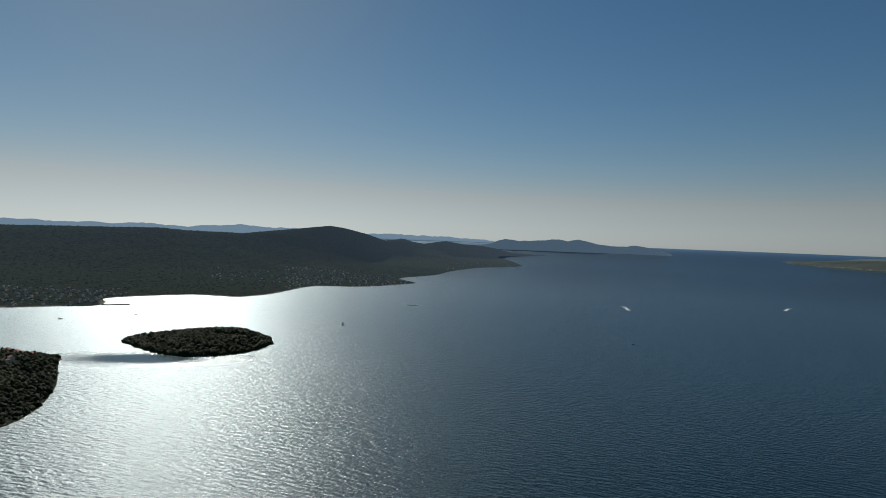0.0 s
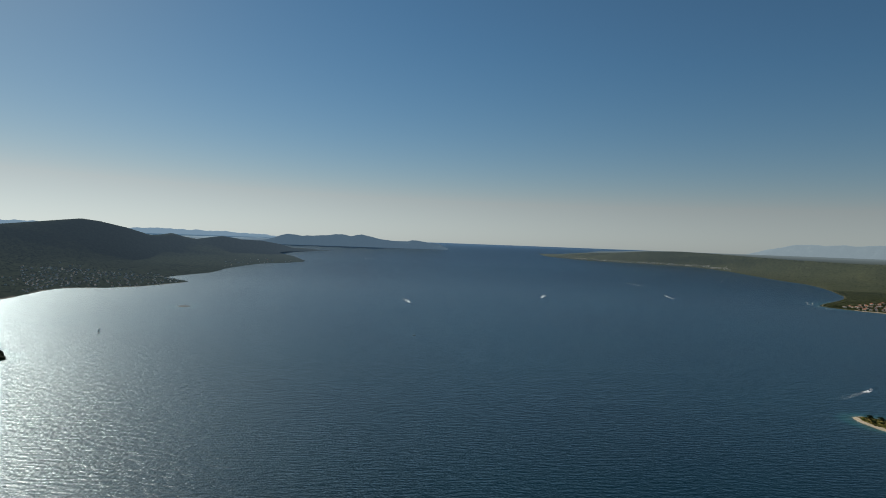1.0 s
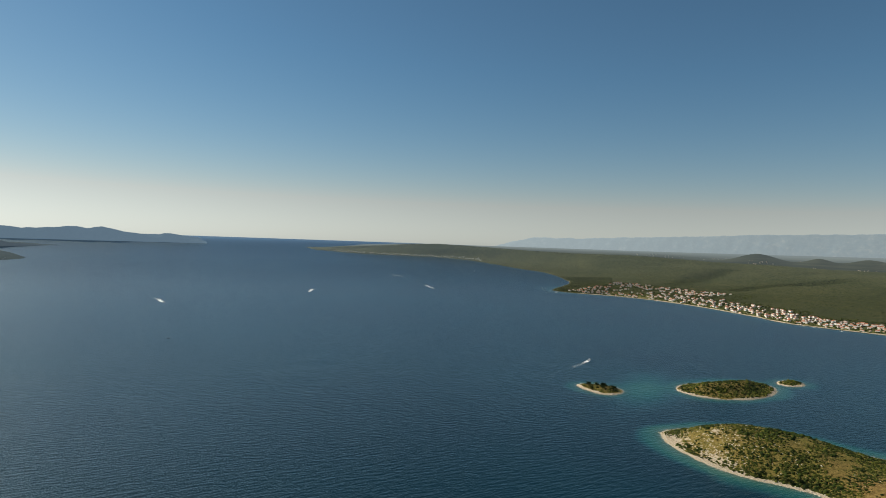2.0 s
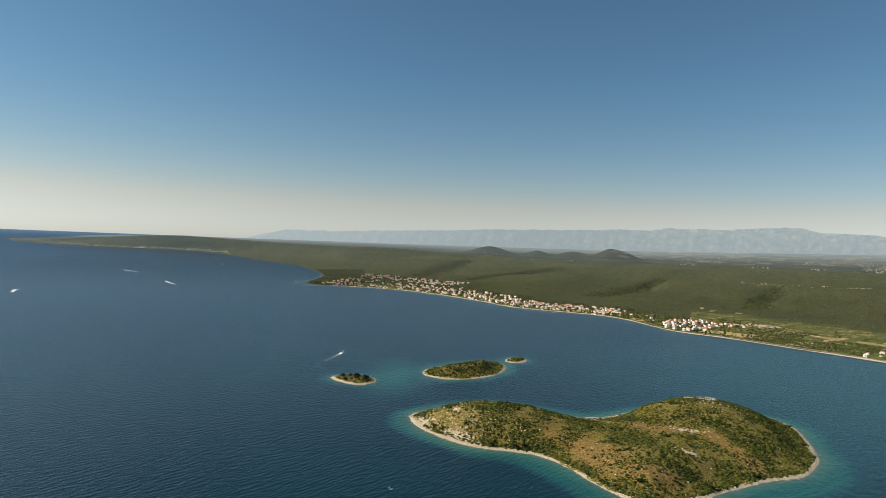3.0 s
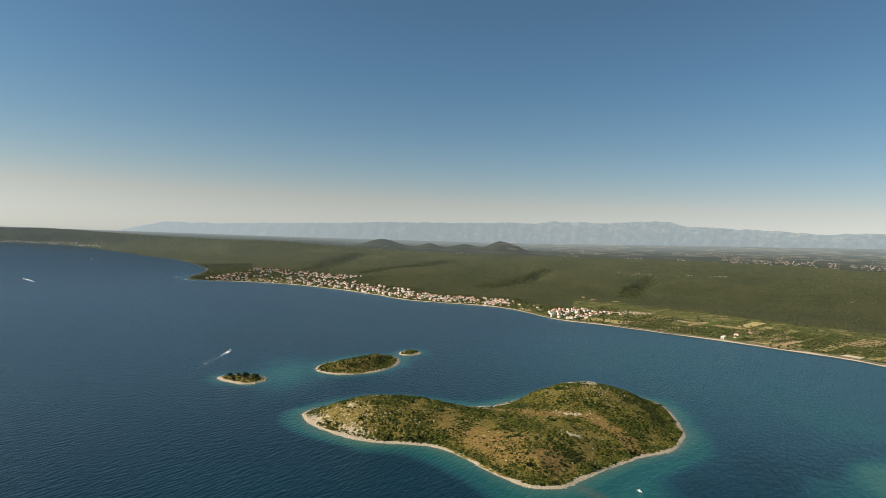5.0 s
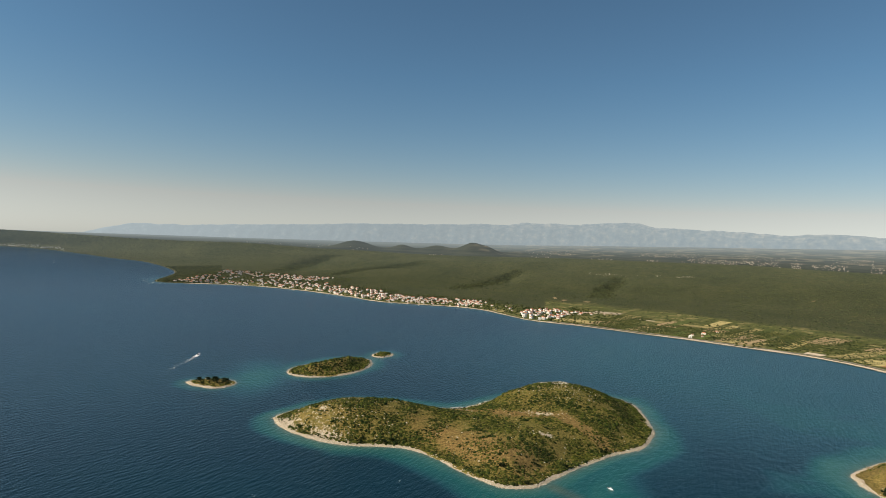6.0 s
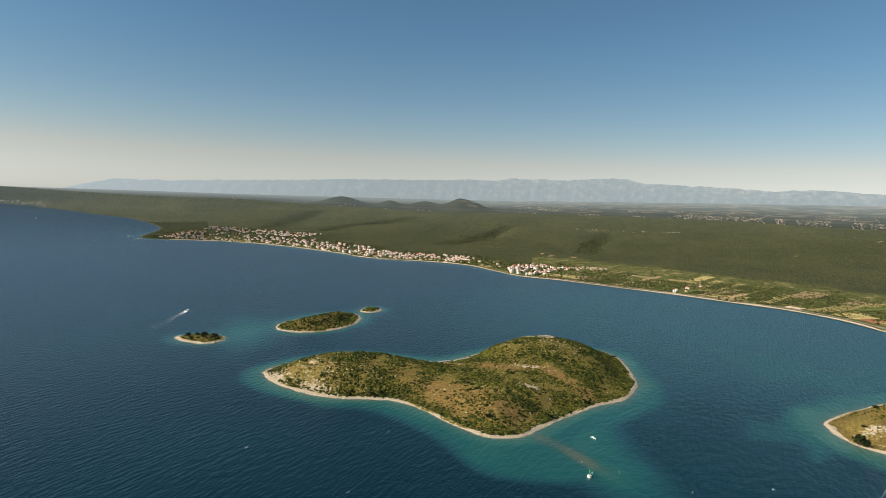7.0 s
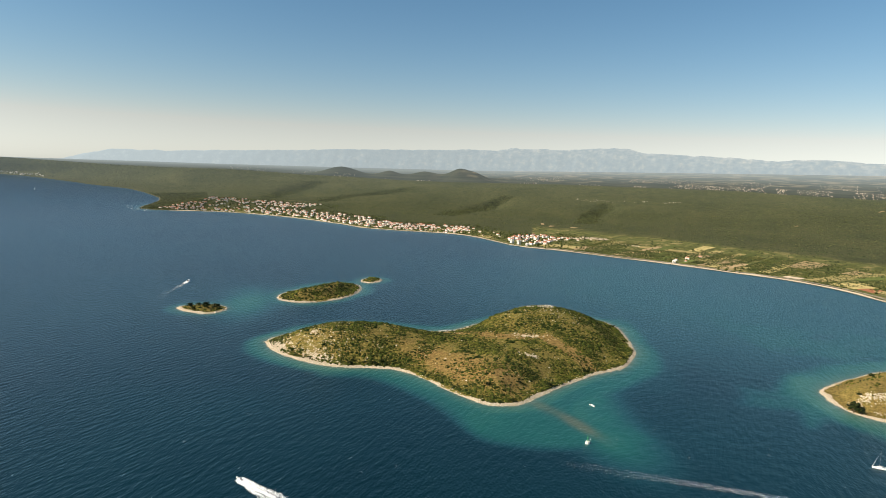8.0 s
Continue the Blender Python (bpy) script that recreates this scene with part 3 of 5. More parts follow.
def build_sea():
    az = np.concatenate([np.arange(-45, 50, 0.6), np.arange(50, 122, 0.25), np.arange(122, 312, 4.0), [315.0]])
    dist = np.concatenate([[0.0, 100, 200, 260, 320, 380], np.arange(430, 1420, 6), np.geomspace(1425, 31500, 110)])
    x, y = polar(az, dist)
    V = np.stack([x, y, np.zeros_like(x)], -1)
    shallow = np.zeros_like(x)
    rim = np.zeros_like(x)
    for line, near, wide, soft in ((HEART, 7, 34, 0.85), (COVE, 5, 28, 0.6), (OVAL, 6, 32, 0.65), (ISLET, 4, 24, 0.55), (CLIFF_ISLE, 8, 70, 0.9), (REEF, 3, 20, 0.5), (WOODED, 5, 30, 0.35)):
        c = line.mean(0)
        m = (np.abs(x - c[0]) < 450) & (np.abs(y - c[1]) < 450)
        sd = signed_distance(x[m], y[m], line)
        w = wide * (1 + 0.5 * fbm(x[m], y[m], 90, 3, 50))
        out = -sd
        shelf = 0.72 * (1 - sstep(0.4, 1.0, out / w)) + 0.16 * np.exp(-np.maximum(out - 2, 0) / near)
        shallow[m] = np.maximum(shallow[m], soft * shelf)
        rim[m] = np.maximum(rim[m], 0.5 * np.exp(-np.maximum(out, 0) / (4 + 3 * fbm(x[m], y[m], 50, 2, 52))))
    # shoals: the spit off the point of the heart, and the shelf towards the next island
    wob = 30 * fbm(x, y, 120, 3, 51)
    # the broad entry at 1400, -360 also paints far water paler for sky reflection
    for cx, cy, rx, ry, turn, amp in ((585, -55, 60, 30, 25, 0.5), (640, -50, 50, 30, 0, 0.6), (1400, -360, 480, 440, 0, 0.22), (930, -230, 160, 90, 20, 0.07), (1120, -277, 70, 16, -45, 0.16), (960, 520, 90, 40, 20, 0.5)):
        shallow = np.maximum(shallow, amp * np.minimum(1, 1.5 * bell(x + wob, y + 0.7 * wob, cx, cy, rx, ry, turn)))
    for corners, amp, soft in SHOALS:
        line = smooth_line(corners, 4)
        m = (x > 480) & (x < 1500) & (np.abs(y) < 700)
        sd = signed_distance(x[m] + 0.35 * wob[m], y[m] + 0.35 * np.roll(wob, 7, 0)[m], line)
        shallow[m] = np.maximum(shallow[m], amp * sstep(-soft, soft, sd) * (1 + 0.2 * fbm(x[m], y[m], 60, 3, 57)))
    weed = sstep(0.12, 0.3, fbm(x, y, 130, 3, 53)) * bell(x, y, 720, -160, 150, 90) + 0.9 * bell(x, y, 655, -125, 38, 28)
    shallow = shallow * (1 - np.clip(weed, 0, 1) * 0.9 * (signed_distance(x, y, CLIFF_ISLE) < -25))
    for cx, cy, rx, ry, turn in ((1055, -445, 10, 45, 25), (956, -356, 9, 16, 20), (943, -457, 9, 32, 20), (735, -258, 6, 22, -10)):
        shallow = shallow * (1 - 0.75 * bell(x + 0.3 * wob, y + 0.2 * wob, cx, cy, rx, ry, turn))
    sandbar = 0.5 * np.minimum(1, 1.6 * bell(x + 0.15 * wob, y, 594, -34, 27, 7, 38)) + 0.4 * bell(x, y, 634, 6, 24, 9, 45)
    coast = (x > 900) & (np.hypot(x, y) < 3600)
    sdm = signed_distance(x[coast], y[coast], MAIN)
    shallow[coast] = np.maximum(shallow[coast], 0.3 * np.exp(np.minimum(sdm, 0) / 35))
    lee = np.minimum(1, 1.4 * bell(x + 0.3 * wob, y, -525, 1080, 110, 46, 8))
    # the added sheen rises with metres from the eye, not viewing angle
    sea = grid_mesh("sea", squash(V), WATER, attrs={"shallow": np.clip(shallow, 0, 1), "sandbar": np.clip(np.maximum(sandbar, rim), 0, 1), "far_sheen": 0.36 * sstep(1500, 7000, np.hypot(x, y)) + 0.4 * sstep(9000, 30000, np.hypot(x, y)), "ripple": (0.285 + 0.045 * sstep(900, 3500, np.hypot(x, y))) * (1 - 0.6 * lee), "calm": np.maximum(0.85 * lee, np.where(np.degrees(np.arctan2(x, y)) < 10, 0.35 * sstep(900, 2000, np.hypot(x, y)) * (1 - sstep(-15, 10, np.degrees(np.arctan2(x, y)))), 0.3 * (1 - sstep(500, 1300, np.hypot(x, y))) * sstep(10, 50, np.degrees(np.arctan2(x, y)))))})
    return tagged(sea, "deep blue rippled sea with turquoise shoals round islands", "sea", kind="structure")


build_sea()


# ------------------------------------------------------------------ the mainland and the long western island
def build_land(name, line, height, az, dist, near_mat, far_mat, label, far_label, split=6000, haze=(4500, 30000)):
    x, y = polar(az, dist)
    sd = signed_distance(x, y, line)
    z = height(x, y, sd)
    bare = np.where(sd < 14, 0.6, 0.0) * (sd > 0) + 0.2 * (fbm(x, y, 60, 3, 60) > 0.62) * (sd < 700)
    strip = np.where(np.degrees(np.arctan2(x, y)) > 88, 500, 130) + 90 * fbm(x, y, 200, 3, 64)
    meadow = sstep(8, 20, sd) * (1 - sstep(strip - 60, strip + 60, sd)) * (name == "ground_mainland") * sstep(56.5, 58, np.degrees(np.arctan2(x, y)))
    V = squash(np.stack([x, y, z], -1))
    d, az2 = np.hypot(x, y), np.degrees(np.arctan2(x, y))
    # share of painted haze, rising with distance from the eye
    haze_glow = sstep(*haze, d) ** 0.5
    field = sstep(0.12, 0.3, fbm(az2 * 60, np.log(d) * 1700, 70, 3, 63)) * sstep(6500, 9000, d) * sstep(70, 90, az2) * 0.34
    scar = np.exp(-((az2 - 82.3) / 1.1) ** 2) * sstep(7000, 7300, d) * (1 - sstep(7420, 7560, d)) * sstep(-0.15, 0.25, fbm(az2 * 60, d, 60, 3, 67))
    field = np.maximum(field, 0.75 * scar)
    wet = sd > -40
    keep = wet[:-1, :-1] | wet[1:, :-1] | wet[:-1, 1:] | wet[1:, 1:]
    near = dist[None, :-1] < (split(az[:-1])[:, None] if callable(split) else split) + 0 * az[:-1, None]
    a = grid_mesh(name, V, near_mat, keep & near, {"bare": bare, "meadow": meadow, "haze_glow": haze_glow, "field": (sd < 14) * 0.8 * (fbm(x, y, 80, 3, 66) > -0.1)})
    b = grid_mesh(name + "_far", V, far_mat, keep & ~near, {"bare": bare, "haze_glow": haze_glow, "field": field})
    tagged(a, label, "land", kind="structure")
    tagged(b, far_label, "far land", kind="structure")


# each far material glows with its own painted haze colour
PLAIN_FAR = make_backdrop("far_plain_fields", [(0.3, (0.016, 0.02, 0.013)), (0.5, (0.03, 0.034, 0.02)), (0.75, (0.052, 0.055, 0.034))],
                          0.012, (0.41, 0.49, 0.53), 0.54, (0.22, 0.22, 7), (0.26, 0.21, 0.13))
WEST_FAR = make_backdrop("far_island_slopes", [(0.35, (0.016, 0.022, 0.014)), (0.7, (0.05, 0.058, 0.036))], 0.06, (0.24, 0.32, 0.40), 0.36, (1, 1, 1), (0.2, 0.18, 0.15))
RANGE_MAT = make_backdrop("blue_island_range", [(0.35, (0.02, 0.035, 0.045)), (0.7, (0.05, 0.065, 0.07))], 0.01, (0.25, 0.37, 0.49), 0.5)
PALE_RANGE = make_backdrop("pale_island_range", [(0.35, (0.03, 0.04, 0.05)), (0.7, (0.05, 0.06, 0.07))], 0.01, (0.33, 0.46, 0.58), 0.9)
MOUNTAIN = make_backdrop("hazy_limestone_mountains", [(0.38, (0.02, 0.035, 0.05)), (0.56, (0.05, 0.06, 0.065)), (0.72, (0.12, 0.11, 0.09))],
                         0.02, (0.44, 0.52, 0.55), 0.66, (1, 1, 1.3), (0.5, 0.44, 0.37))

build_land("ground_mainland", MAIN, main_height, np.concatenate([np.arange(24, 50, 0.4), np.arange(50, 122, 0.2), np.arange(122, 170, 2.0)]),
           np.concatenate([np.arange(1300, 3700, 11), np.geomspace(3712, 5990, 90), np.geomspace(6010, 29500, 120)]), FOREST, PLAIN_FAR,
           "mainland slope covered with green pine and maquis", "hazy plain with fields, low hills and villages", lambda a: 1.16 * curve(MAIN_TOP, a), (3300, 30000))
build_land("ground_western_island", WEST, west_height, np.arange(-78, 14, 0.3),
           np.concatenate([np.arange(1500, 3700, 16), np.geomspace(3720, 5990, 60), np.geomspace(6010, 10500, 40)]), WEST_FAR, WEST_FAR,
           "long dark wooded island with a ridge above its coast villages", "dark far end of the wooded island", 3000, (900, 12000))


def build_range(name, ridge, dist, deep, mat, label, base_el, rough, seed, step=0.12):
    """A far mountain range: a ridge line with spurs and gullies in front of it."""
    az = np.arange(ridge[0][0], ridge[-1][0], step)
    top = curve(ridge, az) + rough * fbm(az * 100, az * 0, 60, 4, seed)
    rows = np.linspace(0, 1, 26)
    a, v = np.meshgrid(az, rows, indexing="ij")
    el = base_el + (top[:, None] - base_el) * (v ** 0.8)
    el = el + 0.16 * (top[:, None] - base_el) * fbm(a * 100, v * 160, 70, 4, seed + 3) * np.sin(np.pi * v)
    d = dist + deep * v + 0.25 * deep * fbm(a * 100, v * 90, 80, 5, seed + 5) * np.sin(np.pi * v)
    el, d = np.hstack([el, el[:, -1:] - 0.6]), np.hstack([d, d[:, -1:] + deep * 0.6])
    a = np.hstack([a, a[:, -1:]])
    d = np.minimum(d, 4985)
    x, y = np.sin(np.radians(a)) * d, np.cos(np.radians(a)) * d
    # painted haze glow, stronger at the end nearer the sun's side
    ob = grid_mesh(name, np.stack([x, y, EYE_Z + d * np.tan(np.radians(el))], -1), mat, attrs={"haze_glow": 1 + 0.3 * (1 - sstep(46, 78, a)) * (a > 40), "field": 0.13 * sstep(0.5, 0.95, np.append(rows, 1.0)[None, :] + 0 * a) * sstep(-0.1, 0.5, fbm(a * 100, el * 500, 45, 4, seed + 9)) * sstep(74, 86, a)})
    return tagged(ob, label, "mountains", kind="structure")


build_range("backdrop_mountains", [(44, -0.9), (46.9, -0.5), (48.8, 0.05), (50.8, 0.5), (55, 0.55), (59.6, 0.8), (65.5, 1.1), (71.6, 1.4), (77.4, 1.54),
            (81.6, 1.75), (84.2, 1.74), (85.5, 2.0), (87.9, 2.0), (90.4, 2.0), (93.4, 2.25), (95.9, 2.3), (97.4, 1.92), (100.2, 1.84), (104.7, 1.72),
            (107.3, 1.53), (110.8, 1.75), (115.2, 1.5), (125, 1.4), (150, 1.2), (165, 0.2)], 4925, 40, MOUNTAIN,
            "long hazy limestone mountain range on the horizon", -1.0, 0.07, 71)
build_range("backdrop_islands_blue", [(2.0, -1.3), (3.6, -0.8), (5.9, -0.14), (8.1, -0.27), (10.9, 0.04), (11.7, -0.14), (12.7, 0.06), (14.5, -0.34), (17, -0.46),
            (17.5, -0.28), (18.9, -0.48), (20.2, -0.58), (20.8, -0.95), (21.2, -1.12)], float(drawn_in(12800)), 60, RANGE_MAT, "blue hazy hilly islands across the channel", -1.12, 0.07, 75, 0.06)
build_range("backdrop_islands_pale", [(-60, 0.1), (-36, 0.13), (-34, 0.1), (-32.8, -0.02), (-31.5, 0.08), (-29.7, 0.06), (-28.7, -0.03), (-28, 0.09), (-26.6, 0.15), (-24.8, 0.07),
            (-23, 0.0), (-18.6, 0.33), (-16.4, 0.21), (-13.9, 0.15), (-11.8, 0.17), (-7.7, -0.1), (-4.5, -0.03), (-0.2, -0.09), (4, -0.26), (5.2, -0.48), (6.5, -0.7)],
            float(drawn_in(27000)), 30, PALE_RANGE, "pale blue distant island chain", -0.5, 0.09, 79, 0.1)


# ------------------------------------------------------------------ islands
def island(line, height, step, label, wild=1.0, rock=None, dry=None, mat=None):
    lo, hi = line.min(0) - 12, line.max(0) + 12
    x, y = np.meshgrid(np.arange(lo[0], hi[0], step), np.arange(lo[1], hi[1], step), indexing="ij")
    sd = signed_distance(x, y, line)
    z, edge = shore_profile(sd, height(x, y, sd), x, y, wild)
    r = 1.0 - sstep(3.0, 7.0, edge + 9.0 * fbm(x, y, 34, 4, 42)) + (rock(x, y, sd) if rock else 0)
    g = dry(x, y, sd) if dry else np.full_like(x, 0.35)
    wet = sd > -9
    keep = wet[:-1, :-1] | wet[1:, 1:]
    shore = (edge < 6.0)[:-1, :-1]
    top = new("island")
    V = np.stack([x, y, z], -1)
    for name, cells in (("rocky_shore", keep & shore), ("hillside", keep & ~shore)):
        ob = grid_mesh(name, V, mat or ISLAND, cells, {"rock": r, "dry": g, "meadow": 0.7 * np.clip(g, 0, 1)})
        ob.parent = top
    return tagged(top, label, "island")


def heart_rock(x, y, sd):
    return (0.32 * bell(x, y, 738, 302, 66, 60) + 0.72 * bell(x, y, 697, 284, 15, 30, -15) + 0.62 * bell(x, y, 844, 30, 9, 28) + 0.9 * bell(x, y, 975, 20, 12, 28) + 0.8 * bell(x, y, 761, 20, 7, 13)
            + 0.6 * bell(x, y, 804, 298, 6, 9) + 0.45 * bell(x, y, 758, 314, 5, 7) + 0.25 * bell(x, y, 950, 10, 60, 60) + 0.04 + 0.9 * bell(x, y, 738, 366, 30, 17, 40))


PATHWAY = np.array([(870, 150), (853, 127), (841, 97), (837, 56), (842, 8), (816, -23), (784, -51), (757, -74), (752, -84)], float)


def old_field(x, y):
    """The overgrown brown field that runs down to the point of the heart."""
    return np.minimum(1, 1.7 * bell(x + 10 * fbm(x, y, 40, 3, 89), y, 708, 106, 82, 24, 56))



def path_distance(x, y):
    best = np.full(np.shape(x), 1e9)
    for (ax, ay), (bx, by) in zip(PATHWAY[:-1], PATHWAY[1:]):
        t = np.clip(((x - ax) * (bx - ax) + (y - ay) * (by - ay)) / ((bx - ax) ** 2 + (by - ay) ** 2), 0, 1)
        best = np.minimum(best, np.hypot(x - ax - t * (bx - ax), y - ay - t * (by - ay)))
    return best


def heart_dry(x, y, sd):
    band = 1 - sstep(7, 17, path_distance(x, y) + 5 * fbm(x, y, 25, 3, 90))
    return 0.16 + 0.8 * band + 0.8 * old_field(x, y) + 0.2 * bell(x, y, 730, 300, 70, 60) + 0.25 * bell(x, y, 690, 40, 40, 40)


heart = island(HEART, heart_height, 3.0, "heart-shaped island of green maquis with a pale rocky shore", 1.0, heart_rock, heart_dry)
cove = island(COVE, cove_height, 1.6, "tiny island with pines and a pale rock shore", 0.6)
oval = island(OVAL, oval_height, 2.2, "low oval island of maquis ringed by white rock", 0.8, lambda x, y, sd: 0.26 + 0 * x, lambda x, y, sd: 0.4 + 0 * x)
islet = island(ISLET, islet_height, 1.6, "tiny rocky islet with a few bushes", 0.6)
cliff = island(CLIFF_ISLE, cliff_height, 2.6, "dry grassy island with a pale limestone ledge", 0.8,
               lambda x, y, sd: 0.42 * np.exp(-((x - 731) / 5.0) ** 2) * (sd > 12) + 0.04, lambda x, y, sd: 0.55 + 0 * x)
# the next two get forest ground with backlit shade in its colour
wooded = island(WOODED, wooded_height, 4.0, "dark backlit island covered with pine wood", 1.0, None, lambda x, y, sd: -0.7 + 1.3 * bell(x, y, -430, 1235, 45, 22), BACKLIT_FOREST)
spur = island(SPUR, spur_height, 4.0, "dark wooded headland of an island by the channel", 1.0, None, lambda x, y, sd: -0.4 + 0 * x, BACKLIT_FOREST)
reef = island(REEF, reef_height, 1.6, "small dark reef of bare rock", 0.5, lambda x, y, sd: 0.6 + 0 * x, None, SILHOUETTE_ROCK)


# ------------------------------------------------------------------ plants and rocks
def lump(seed, level, flat=0.35, rough=0.3, tall=1.0):
    """A bushy or stony lump about a metre in radius, as arrays."""
    rnd = random.Random(seed)
    bm = bmesh.new()
    bmesh.ops.create_icosphere(bm, subdivisions=level, radius=1.0)
    for v in bm.verts:
        n = noise.noise(v.co * 1.7 + Vector((seed * 3.1, 0, 0)))
        v.co *= 1 + rough * n * 1.6 + rnd.uniform(-rough, rough) * 0.45
        v.co.z = max(v.co.z, -flat) * tall
    bm.verts.index_update()
    V, F = np.array([v.co[:] for v in bm.verts]), np.array([[v.index for v in f.verts] for f in bm.faces])
    bm.free()
    return V, F


SMALL_BUSH = [lump(s, 1, 0.3, 0.28, 0.8) for s in range(5)]
BIG_BUSH = [lump(s + 10, 2, 0.3, 0.34, 0.85) for s in range(5)]
CANOPY = [lump(s + 20, 1, 0.2, 0.35, 0.95) for s in range(5)]
PINE_TOP = [lump(s + 40, 2, 0.5, 0.42, 1.15) for s in range(5)]
LOW_PINE = [lump(s + 50, 1, 0.5, 0.42, 1.15) for s in range(5)]
STONE = [lump(s + 30, 1, 0.4, 0.35, 0.7) for s in range(5)]


def scatter(name, points, sizes, shapes, mat, label, category, parent=None, seed=0, far=False, sink=0.15, haze=(3300, 30000)):
    """Many lumps as one object of stuff."""
    rs = np.random.RandomState(seed)
    points, sizes = np.asarray(points, float), np.asarray(sizes, float)
    pick = rs.randint(0, len(shapes), len(points))
    allv, allf, base = [], [], 0
    for k, (V, F) in enumerate(shapes):
        p, s = points[pick == k], sizes[pick == k]
        if not len(p):
            continue
        a = rs.uniform(0, 2 * np.pi, len(p))
        c, sn = np.cos(a)[:, None], np.sin(a)[:, None]
        sq = rs.uniform(0.75, 1.3, (len(p), 1))
        x, y, z = V[None, :, 0] * sq, V[None, :, 1] / sq, V[None, :, 2] * rs.uniform(0.75, 1.25, (len(p), 1))
        W = np.stack([x * c - y * sn, x * sn + y * c, z + np.zeros_like(x)], -1) * s[:, None, None] + p[:, None, :]
        W[..., 2] -= sink * s[:, None]
        allv.append(W.reshape(-1, 3))
        allf.append((F[None] + (np.arange(len(p)) * len(V))[:, None, None]).reshape(-1, 3) + base)
        base += len(p) * len(V)
    V = np.vstack(allv)
    # far clumps carry the painted haze share for their distance
    haze_glow = {"haze_glow": sstep(*haze, np.hypot(V[:, 0], V[:, 1])) ** 0.5, "field": np.zeros(len(V))} if far else None
    ob = link_mesh(name, squash(V) if far else V, np.vstack(allf), mat, parent, haze_glow)
    return tagged(ob, label, category, kind="stuff")


def spread(line, n, seed):
    rs = np.random.RandomState(seed)
    lo, hi = line.min(0), line.max(0)
    x, y = rs.uniform(lo[0], hi[0], n), rs.uniform(lo[1], hi[1], n)
    return x, y, signed_distance(x, y, line), rs


def dress(line, height, n, seed, density, size, label, mat, shapes=(SMALL_BUSH, BIG_BUSH), wild=1.0, stones=0, margin=5.0, name="shrubs"):
    """Shrubs over an island, and loose boulders along its shore."""
    x, y, sd, rs = spread(line, n, seed)
    z, edge = shore_profile(sd, height(x, y, sd), x, y, wild)
    ok = (edge > margin) & (rs.rand(n) < density(x, y, sd))
    r = size[0] + (size[1] - size[0]) * rs.rand(n) ** 2.2
    p = np.stack([x, y, z], -1)
    cut = (size[0] + size[1]) / 2
    for tag, sel, shp in (("low", ok & (r < cut), shapes[0]), ("tall", ok & (r >= cut), shapes[1])):
        if sel.any():
            scatter(name, p[sel], r[sel], shp, mat, label, "shrubs", seed=seed)
    if stones:
        pts = np.repeat(line, max(1, int(stones / len(line)) + 1), 0)
        nxt = np.repeat(np.roll(line, -1, 0), max(1, int(stones / len(line)) + 1), 0)
        t = rs.rand(len(pts), 1)
        q = pts * (1 - t) + nxt * t + rs.normal(0, 3.0, pts.shape)
        s2 = signed_distance(q[:, 0], q[:, 1], line)
        z2, e2 = shore_profile(s2, height(q[:, 0], q[:, 1], s2), q[:, 0], q[:, 1], wild)
        g = (e2 > -2.0) & (e2 < 8)
        r2 = 0.3 + 1.0 * rs.rand(len(q)) ** 3
        scatter("shore_rocks", np.stack([q[:, 0], q[:, 1], np.maximum(z2, -0.3)], -1)[g], r2[g], STONE, LIMESTONE,
                "pale limestone boulders lying along the waterline", "rocks", seed=seed + 1)


def heart_density(x, y, sd):
    bare = 0.9 * old_field(x, y) + (1 - sstep(5, 15, path_distance(x, y) + 4 * fbm(x, y, 25, 3, 90)))
    d = 0.6 + 1.2 * fbm(x, y, 26, 4, 95) - 0.5 * bare - 1.1 * np.clip(heart_rock(x, y, sd) - 0.35, 0, 0.7) - 0.12 * bell(x, y, 725, 300, 60, 60) - 0.2 * bell(x, y, 680, 30, 40, 40)
    return np.clip(d + 0.6 * (1 - sstep(8, 26, sd)) * (fbm(x, y, 60, 2, 96) > -0.2), 0.04, 1)


dress(HEART, heart_height, 120000, 101, heart_density, (0.35, 2.1), "dense green maquis shrubs on a stony island", MAQUIS, (SMALL_BUSH, SMALL_BUSH), stones=2600)
dress(HEART, heart_height, 26000, 105, lambda x, y, sd: np.clip(2.0 * fbm(x, y, 22, 4, 91) - 0.1 - 0.6 * old_field(x, y) - heart_rock(x, y, sd) * 0.6 + 0.5 * (1 - sstep(6, 18, sd)) * (fbm(x, y, 70, 2, 92) > 0), 0, 0.9) * (path_distance(x, y) > 14),
      (0.9, 2.7), "tall dark green lentisk thickets on a stony island", THICKET, (SMALL_BUSH, BIG_BUSH), name="thickets")
x, y, sd, rs = spread(HEART, 22000, 108)
g = rs.rand(22000) < np.clip(heart_rock(x, y, sd) * 2.0 - 0.1 + 0.3 * fbm(x, y, 18, 3, 97), 0.02, 1) * (sd > 6)
z, _ = shore_profile(sd, heart_height(x, y, sd), x, y)
scatter("field_stones", np.stack([x, y, z], -1)[g], 0.4 + 1.1 * rs.rand(g.sum()) ** 2, STONE, LIMESTONE, "grey limestone outcrops between shrubs", "rocks", seed=109, sink=0.3)
dress(COVE, cove_height, 900, 111, lambda x, y, sd: 0.6 + 0 * x, (0.8, 2.2), "dark green bushes on a tiny island", MAQUIS, wild=0.6, stones=350, margin=6)
